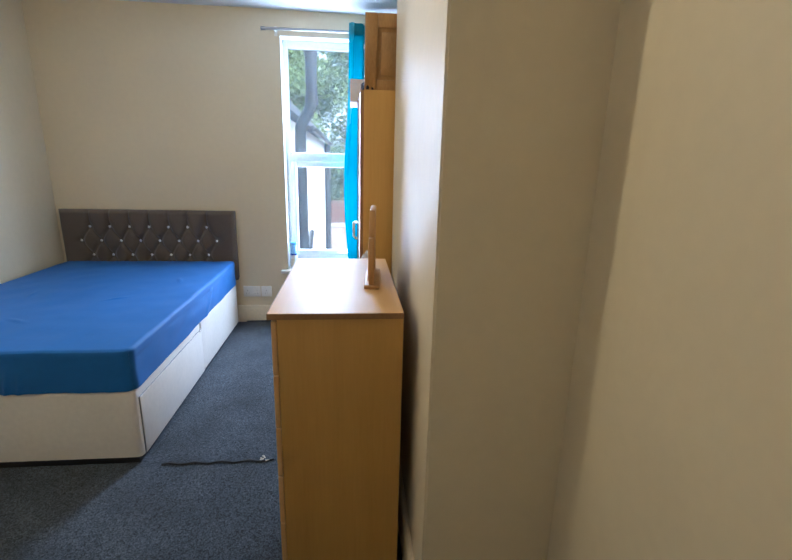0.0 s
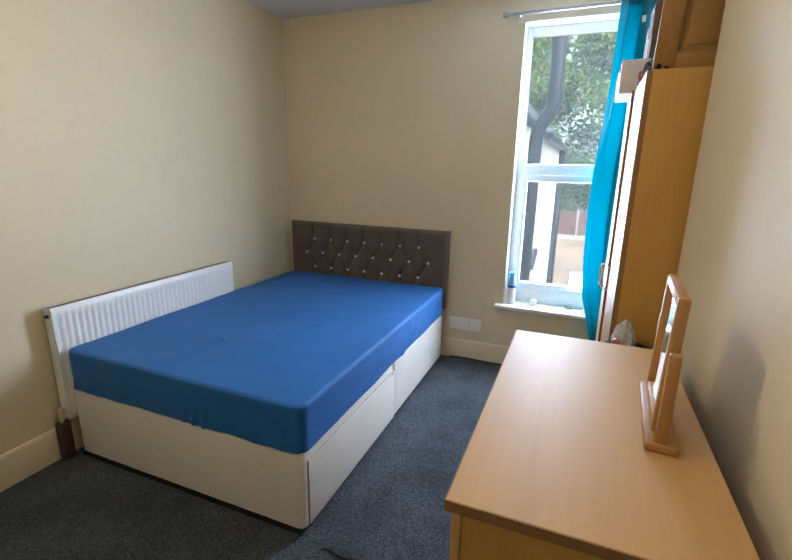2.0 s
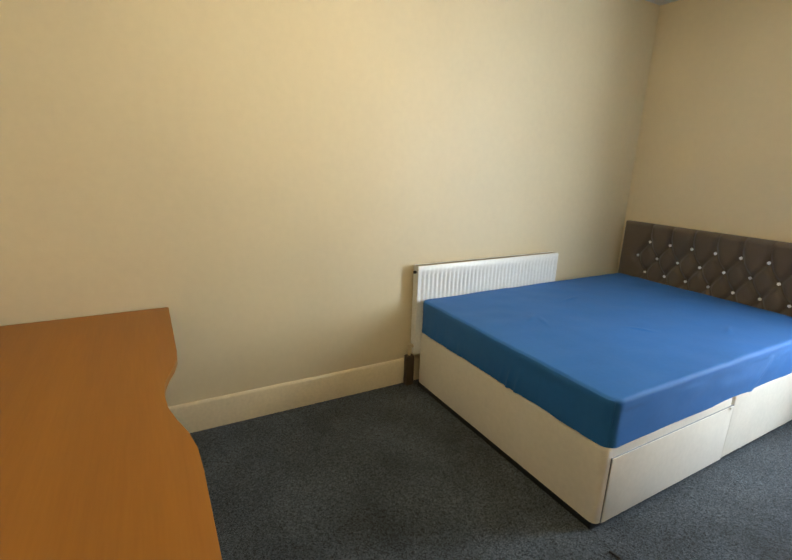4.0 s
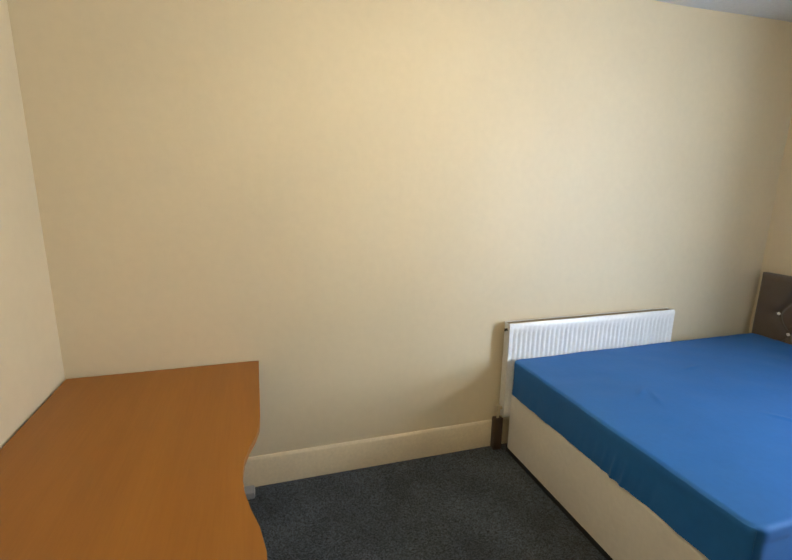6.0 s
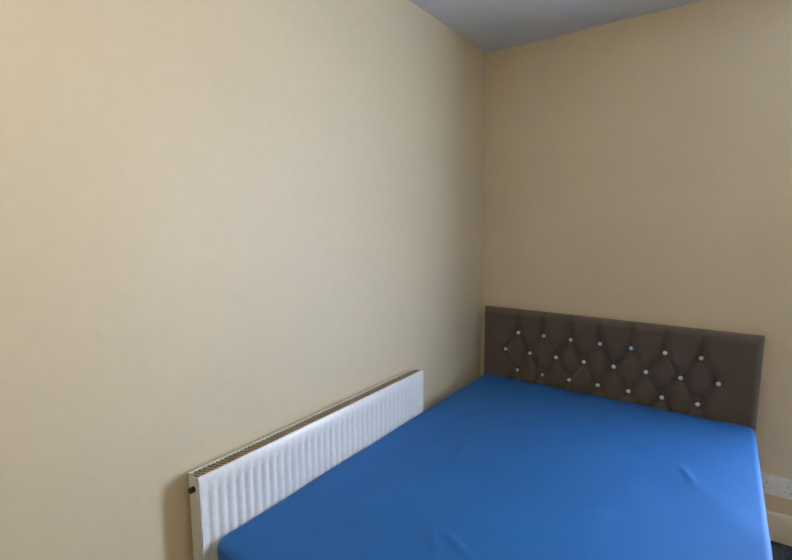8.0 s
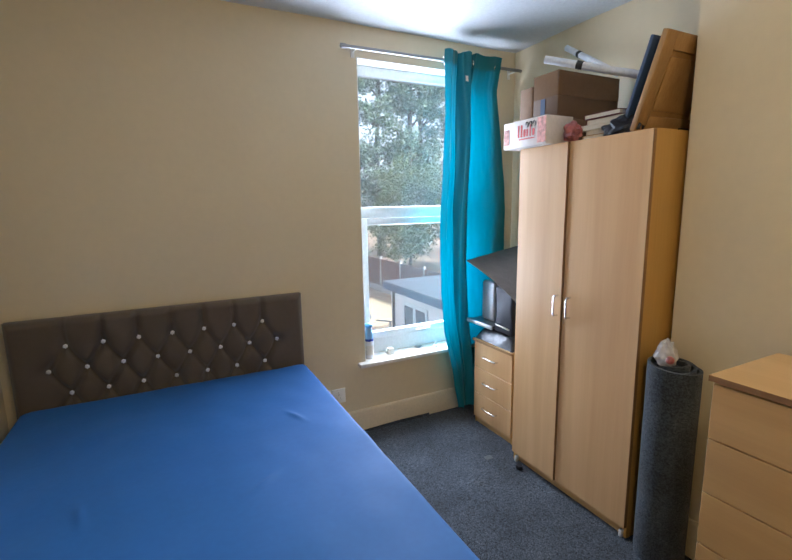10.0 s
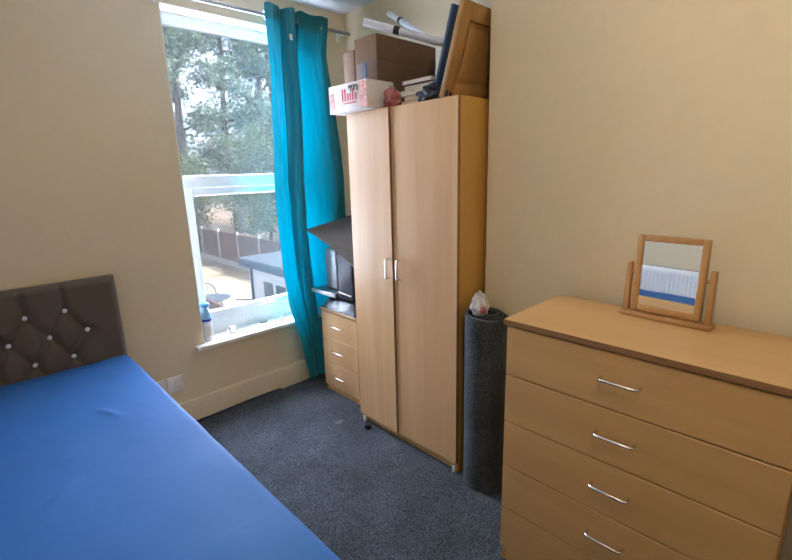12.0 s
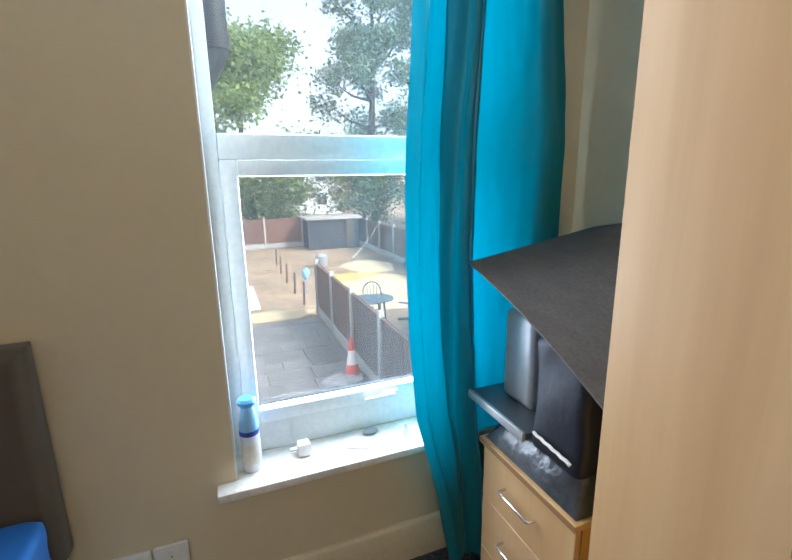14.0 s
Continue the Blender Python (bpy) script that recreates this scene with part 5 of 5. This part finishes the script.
# dividing fence
def fence_run(name, x, y0, y1, n_, h, label, boards=True, along_y=True, post_h=0.12):
    f_ = thing(name, (x, y0, GZ) if along_y else (y0, x, GZ), label, "fence")
    step = (y1 - y0) / n_

    def at(s0, s1, d0, d1, z0, z1, bev=0.0):
        return bx(x + d0, x + d1, s0, s1, z0, z1, bevel=bev) if along_y else bx(s0, s1, x + d0, x + d1, z0, z1, bevel=bev)
    for k in range(n_ + 1):
        s_ = y0 + k * step
        part("post", at(s_ - 0.05, s_ + 0.05, -0.055, 0.055, GZ, GZ + h + post_h, 0.012), M_CONC, f_)
    for k in range(n_):
        a, b = y0 + k * step + 0.05, y0 + (k + 1) * step - 0.05
        part("gravel_board", at(a, b, -0.025, 0.025, GZ, GZ + 0.28, 0.004), M_CONC, f_)
        part("rail", at(a, b, 0.005, 0.045, GZ + h * 0.55, GZ + h * 0.55 + 0.06), M_FENCE, f_)
        part("capping", at(a, b, -0.03, 0.045, GZ + h - 0.03, GZ + h), M_FENCE, f_)
        if boards:
            m_ = 16
            w = (b - a) / m_
            bmb = B()
            if along_y:
                prism(bmb, [(-0.018, 0), (-0.006, w + 0.012), (0.0, w + 0.012), (0.0, 0)], 0, h - 0.31)
            else:
                prism(bmb, [(0, -0.018), (w + 0.012, -0.006), (w + 0.012, 0.0), (0, 0.0)], 0, h - 0.31)
            me = mesh_of("board", bmb, M_FENCE, smooth=False)
            for j in range(m_):
                piece("board", me, (x, a + j * w, GZ + 0.28) if along_y else (a + j * w, x, GZ + 0.28), f_)
        else:
            bmb = B()
            m_ = 14
            w = (b - a) / m_
            for j in range(m_):
                s_ = a + j * w
                if along_y:
                    box(bmb, x - 0.015 - 0.006 * (j % 2), x, s_, s_ + w - 0.004, GZ + 0.28, GZ + h - 0.03)
                else:
                    box(bmb, s_, s_ + w - 0.004, x - 0.015 - 0.006 * (j % 2), x, GZ + 0.28, GZ + h - 0.03)
            part("panel", bmb, M_FENCE, f_)


fence_run("garden_fence", 4.42, 2.2, 11.2, 5, 1.52, "brown feather-edge fence on concrete posts between the gardens")
fence_run("side_fence", 9.6, 8.3, 24.3, 8, 1.55, "brown panel fence with concrete posts along the far garden", False)
fence_run("back_fence", 24.5, -6.0, 6.4, 6, 1.65, "brown panel fence with concrete gravel boards at the end", False, False)
fence_run("west_fence", -4.2, 7.8, 24.3, 8, 1.55, "brown panel fence on the other boundary", False)

# patio slabs
sizes = ((0.9, 0.6), (0.6, 0.6), (0.6, 0.45))
meshes = []
for a, b in sizes:
    meshes.append(mesh_of("slab", bx(0.006, a - 0.006, 0.006, b - 0.006, 0, 0.03, 0.004, 1), M_SLAB, smooth=False))
yy = 3.2
while yy < 10.7:
    kind = random.choice((0, 1, 2))
    a, b = sizes[kind]
    xx = 1.85 + random.uniform(-0.25, 0)
    while xx + a < 4.36:
        piece("slab", meshes[kind], (xx, yy, GZ + 0.002 + random.uniform(0, 0.008)), pat)
        xx += a
    rest = 4.38 - xx
    if rest > 0.08:
        piece("slab", mesh_of("slab", bx(0.006, rest, 0.006, b - 0.006, 0, 0.03, 0.004, 1), M_SLAB, smooth=False), (xx, yy, GZ + 0.004), pat)
    yy += b

# small posts left standing in the earth
for k, (x, y) in enumerate(((4.24, 12.5), (4.2, 14.0), (4.18, 15.7), (4.2, 17.5), (4.28, 19.5))):
    bm = B()
    tube(bm, [(x, y, GZ - 0.02), (x + 0.02, y, GZ + 0.72)], 0.038, 8)
    whole("short_post", bm, M_FENCE, "short dark timber post standing in the earth", "post", "row of short posts", (x, y, GZ))

# shed at the end
sd = thing("garden_shed", (8.0, 23.6, GZ), "low dark sheeted shed with a flat grey roof", "shed")
part("walls", bx(6.45, 9.3, 22.9, 24.4, GZ, GZ + 1.62), M_SHED, sd)
part("roof", bx(6.3, 9.45, 22.7, 24.5, GZ + 1.62, GZ + 1.74, 0.02), M_CONC, sd)
part("post", bx(8.55, 9.0, 22.80, 22.895, GZ, GZ + 1.62), M_BARK, sd)

# neighbour's annex
an = thing("garden_annex", (7.6, 5.5, GZ), "white rendered single-storey annex with a flat felt roof and white windows", "building")
part("walls", bx(5.98, 9.2, 2.4, 7.9, GZ, GZ + 1.93), M_RENDER, an)
part("roof", bx(5.82, 9.3, 2.3, 8.05, GZ + 1.93, GZ + 2.06, 0.01), M_ROOF, an)
part("fascia", bx(5.80, 5.822, 2.3, 8.05, GZ + 1.86, GZ + 2.03), M_NAVY, an, "dark fascia board")
part("downpipe", bx(5.93, 5.98, 7.7, 7.76, GZ, GZ + 1.9), M_BLACK, an)
for y0, y1 in ((6.0, 7.2), (3.4, 4.8)):
    w_ = part("window", bx(5.96, 5.979, y0, y1, GZ + 0.75, GZ + 1.65), M_DARKGLASS, an)
    bm = B()
    for a in ((y0, y0 + 0.07, 0.75, 1.65), (y1 - 0.07, y1, 0.75, 1.65), (y0 + 0.07, y1 - 0.07, 0.75, 0.83), (y0 + 0.07, y1 - 0.07, 1.57, 1.65), ((y0 + y1) / 2 - 0.05, (y0 + y1) / 2 + 0.05, 0.83, 1.57)):
        box(bm, 5.94, 5.97, a[0], a[1], GZ + a[2], GZ + a[3])
    part("frame", bm, M_PVC, w_)

# cone
cone = thing("traffic_cone", (4.12, 6.7, GZ), "orange and white traffic cone on the patio by the fence", "traffic cone")
part("foot", bx(3.90, 4.34, 6.48, 6.92, GZ + 0.03, GZ + 0.075, 0.015), M_BLACK, cone)
for z0, z1, m_, nm in ((0.075, 0.33, M_ORANGE, "lower_cone"), (0.33, 0.62, M_WHITE, "white_band"), (0.62, 0.86, M_ORANGE, "cone_tip")):
    bm = B()
    r_ = lambda z: 0.16 - 0.13 * z / 0.86
    lathe(bm, 4.12, 6.7, [(r_(z0), GZ + z0), (r_(z1), GZ + z1)], 24)
    part(nm, bm, m_, cone)
bm = B()
bmesh.ops.create_icosphere(bm, subdivisions=4, radius=1)
for v in bm.verts:
    d = v.co.normalized()
    k = 1 + 0.5 * noise.noise(d * 2.4) + 0.2 * noise.noise(d * 7)
    v.co = Vector((3.9 + d.x * 0.34 * k, 6.55 + d.y * 0.22 * k, GZ + 0.03 + max(0, 0.05 + d.z * 0.08 * k)))
whole("plastic_sheet", bm, M_CLEAR, "crumpled clear plastic sheet lying by the cone", "plastic sheet")

# overturned garden furniture
tb = thing("garden_table", (5.55, 9.8, GZ), "oval dark grey resin garden table", "table")
bm = B()
lathe(bm, 0, 0, [(0.62, 0.66), (0.66, 0.67), (0.66, 0.70), (0.62, 0.71)], 28)
bmesh.ops.scale(bm, verts=bm.verts, vec=(1, 0.75, 1))
bmesh.ops.translate(bm, verts=bm.verts, vec=(5.55, 9.8, GZ))
part("tabletop", bm, M_TABLE, tb)
for dx, dy in ((-0.36, -0.26), (0.36, -0.26), (-0.36, 0.26), (0.36, 0.26)):
    bm = B()
    tube(bm, [(5.55 + dx, 9.8 + dy, GZ), (5.55 + dx * 0.85, 9.8 + dy * 0.85, GZ + 0.67)], 0.03, 8)
    part("leg", bm, M_TABLE, tb)


def garden_chair(m_, label):
    c = thing("garden_chair", m_.translation, label, "chair", "garden chairs")

    def put(name, bm):
        bmesh.ops.transform(bm, matrix=m_, verts=bm.verts)
        part(name, bm, M_TABLE, c)
    bm = B()
    box(bm, -0.24, 0.24, -0.22, 0.22, 0.40, 0.43, 0.01)
    put("seat", bm)
    for x in (-0.2, 0.2):
        for y in (-0.2, 0.2):
            bm = B()
            tube(bm, [(x * 1.15, y * 1.15, 0), (x, y, 0.41)], 0.022, 6)
            put("leg", bm)
    bm = B()
    pts = [(-0.24, 0.2, 0.42)] + [(0.26 * math.cos(a), 0.25 + 0.05 * math.sin(a), 0.62 + 0.26 * math.sin(a)) for a in [math.pi - math.pi * k / 10 for k in range(11)]] + [(0.24, 0.2, 0.42)]
    tube(bm, pts, 0.022, 6)
    put("back_hoop", bm)
    for x in (-0.13, -0.045, 0.045, 0.13):
        bm = B()
        tube(bm, [(x, 0.21, 0.42), (x * 1.1, 0.28, 0.83 - x * x * 3)], 0.012, 5)
        put("spindle", bm)
    for x in (-0.27, 0.27):
        bm = B()
        tube(bm, [(x, -0.18, 0.42), (x, -0.15, 0.62), (x * 0.97, 0.2, 0.62)], 0.02, 6)
        put("arm", bm)


garden_chair(pose(5.2, 9.5, GZ, 0, 0, 120), "grey resin garden chair pushed to the table")
garden_chair(pose(5.9, 10.65, GZ, 0, 0, -15), "grey resin garden chair behind the table")
garden_chair(pose(6.35, 9.75, GZ + 0.28, 95, 15, 70), "grey resin garden chair lying on its side")

bm = B()
lathe(bm, 6.05, 18.1, [(0.24, GZ), (0.27, GZ + 0.1), (0.27, GZ + 0.5), (0.22, GZ + 0.56), (0.06, GZ + 0.62)], 20)
whole("metal_drum", bm, M_GREYMETAL, "small grey metal drum standing on the earth", "drum")
whole("white_board", bx(2.25, 2.9, 12.4, 15.4, GZ + 0.0, GZ + 0.06, 0.005), M_PVC, "white board lying on the earth", "board")
bm = B()
bmesh.ops.create_icosphere(bm, subdivisions=3, radius=1)
for v in bm.verts:
    d = v.co.normalized()
    k = 1 + 0.4 * noise.noise(d * 2)
    v.co = Vector((4.56 + d.x * 0.13 * k, 13.7 + d.y * 0.1 * k, GZ + 0.72 + d.z * 0.2 * k))
tube(bm, [(4.56, 13.7, GZ), (4.56, 13.7, GZ + 0.7)], 0.02, 6)
whole("bag_on_stake", bm, M_PALEBLUE, "pale blue plastic bag hung on a stake", "bag", at=(4.56, 13.7, GZ))
ln = thing("string_line", (9.6, 20.3, GZ + 1.5), "sagging string with small white flags across the garden", "bunting")
pa, pb = Vector((9.55, 20.3, GZ + 1.55)), Vector((5.2, 14.0, GZ + 0.45))
pts = [pa.lerp(pb, k / 20) - Vector((0, 0, 0.9 * 4 * (k / 20) * (1 - k / 20) * 0.4)) for k in range(21)]
bm = B()
tube(bm, pts, 0.005, 4)
part("string", bm, M_PAPER, ln)
for k in range(2, 12):
    bm = B()
    p_ = pts[k]
    box(bm, p_.x - 0.025, p_.x + 0.025, p_.y - 0.006, p_.y + 0.006, p_.z - 0.06, p_.z)
    part("flag", bm, M_PAPER, ln)


# trees
def tree(name, x, y, h, spread, crown_low, count, leaf, material, label, seed, shape=1.0):
    rng = random.Random(seed)
    t_ = thing(name, (x, y, GZ), label, "tree")
    bm = B()
    trunk = [(x + 0.15 * math.sin(k * 1.3 + seed), y + 0.1 * math.cos(k * 1.7), GZ + h * 0.85 * k / 6) for k in range(7)]
    tube(bm, trunk, 0.2, 10, radii=[0.24 * (1 - k / 7.5) * h / 12 for k in range(7)])
    tips = []
    for k in range(34):
        z = GZ + h * rng.uniform(crown_low, 0.85)
        f = (z - GZ) / h
        a = rng.uniform(0, 2 * math.pi)
        env = spread * (math.sin(math.pi * min(1, max(0, (f - crown_low + 0.08) / (1.08 - crown_low))) ** 0.8) ** 0.7)
        r = env * rng.uniform(0.45, 1.0)
        p0 = Vector((x, y, z))
        p2 = Vector((x + r * math.cos(a), y + r * math.sin(a), z + shape * r * rng.uniform(0.2, 0.8)))
        p1 = p0.lerp(p2, 0.5) + Vector((0, 0, -0.1 * r))
        tube(bm, [p0, p1, p2], 0.05, 5, radii=[0.07 * h / 12, 0.045 * h / 12, 0.012])
        for _ in range(4):
            tips.append(p0.lerp(p2, rng.uniform(0.45, 1.05)) + Vector((rng.gauss(0, 0.35), rng.gauss(0, 0.35), rng.gauss(0, 0.3))))
    for _ in range(12):
        tips.append(Vector((x + rng.gauss(0, spread * 0.2), y + rng.gauss(0, spread * 0.2), GZ + h * rng.uniform(0.8, 1.0))))
    part("trunk", bm, M_BARK, t_)
    verts, faces = [], []
    for k in range(count):
        c = rng.choice(tips)
        s_ = spread * 0.135
        p = c + Vector((rng.gauss(0, s_), rng.gauss(0, s_), rng.gauss(0, s_ * 0.75)))
        a, b = rng.uniform(0, 2 * math.pi), rng.uniform(-1.0, 1.0)
        u = Vector((math.cos(a) * math.cos(b), math.sin(a) * math.cos(b), math.sin(b)))
        w = u.cross(Vector((rng.gauss(0, 1), rng.gauss(0, 1), rng.gauss(0, 1)))).normalized()
        q = leaf * rng.uniform(0.6, 1.3)
        i = len(verts)
        verts += [tuple(p - u * q * 0.6), tuple(p + w * q * 0.33), tuple(p + u * q * 0.6), tuple(p - w * q * 0.33)]
        faces.append((i, i + 1, i + 2, i + 3))
    me = bpy.data.meshes.new("crown")
    off = Vector((x, y, GZ))
    me.from_pydata([tuple(Vector(v) - off) for v in verts], [], faces)
    me.materials.append(material)
    ob = new("crown", me)
    ob.parent = t_


tree("maple_tree", 3.9, 29.5, 12.4, 5.2, 0.1, 25000, 0.26, M_LEAF, "broad green maple with some yellowing leaves behind the fence", 1)
tree("poplar_tree", 12.4, 29.0, 18.5, 3.4, 0.12, 17000, 0.23, M_LEAF2, "tall open grey-green poplar with sky showing through", 2, 1.4)
for k, (x_, y_, h_, w_) in enumerate(((15.3, 28.6, 17.2, 2.5), (17.4, 27.6, 18.6, 2.3), (19.3, 29.4, 16.4, 2.4), (21.6, 27.2, 18.0, 2.6), (24.6, 28.2, 16.8, 2.8))):
    tree("poplar_tree", x_, y_, h_, w_, 0.1, 9500, 0.23, M_LEAF2, "slender grey-green poplar in a row beyond the side fence", 20 + k, 1.5)
tree("maple_tree", -2.5, 31.0, 14.5, 5.0, 0.2, 20000, 0.26, M_LEAF, "large green maple behind the end fence", 5)
tree("garden_tree", 10.6, 26.3, 5.2, 2.6, 0.15, 12000, 0.15, M_LEAF3, "dark bushy tree behind the shed", 6)
tree("garden_tree", 14.5, 22.5, 6.5, 3.0, 0.12, 13000, 0.16, M_LEAF3, "bushy tree with yellowing leaves beyond the side fence", 7)
tree("garden_tree", 18.5, 20.0, 6.0, 3.0, 0.12, 12000, 0.16, M_LEAF, "bushy yellow-green tree beyond the side fence", 8)
tree("garden_tree", 5.6, 27.0, 4.6, 2.2, 0.15, 10000, 0.15, M_LEAF3, "dark green bush behind the end fence", 9)
tree("garden_tree", 0.8, 27.2, 4.8, 2.6, 0.15, 10000, 0.15, M_LEAF3, "dark green bush behind the end fence", 10)

# house among the trees
hs = thing("distant_house", (9.0, 46.0, GZ), "white rendered house seen between the trees", "house")
part("wall", bx(5.5, 14.5, 46, 53, GZ, GZ + 5.4), M_RENDER, hs)
bm = B()
q = [bm.verts.new(c) for c in ((5.2, 45.7, GZ + 5.4), (14.8, 45.7, GZ + 5.4), (14.8, 53.3, GZ + 5.4), (5.2, 53.3, GZ + 5.4), (5.2, 49.5, GZ + 8.4), (14.8, 49.5, GZ + 8.4))]
for f in ((0, 1, 5, 4), (2, 3, 4, 5), (0, 4, 3), (1, 2, 5), (0, 3, 2, 1)):
    bm.faces.new([q[k] for k in f])
part("roof", bm, M_ROOF, hs)
for x in (6.6, 9.2, 11.8):
    for z in (0.9, 3.4):
        w_ = part("window", bx(x, x + 1.2, 45.96, 45.995, GZ + z, GZ + z + 1.3), M_DARKGLASS, hs)
        bm = B()
        for a in ((0, 0.1, 0, 1.3), (1.1, 1.2, 0, 1.3), (0.1, 1.1, 0, 0.1), (0.1, 1.1, 1.2, 1.3), (0.55, 0.65, 0.1, 1.2)):
            box(bm, x + a[0], x + a[1], 45.93, 45.965, GZ + z + a[2], GZ + z + a[3])
        part("frame", bm, M_PVC, w_)
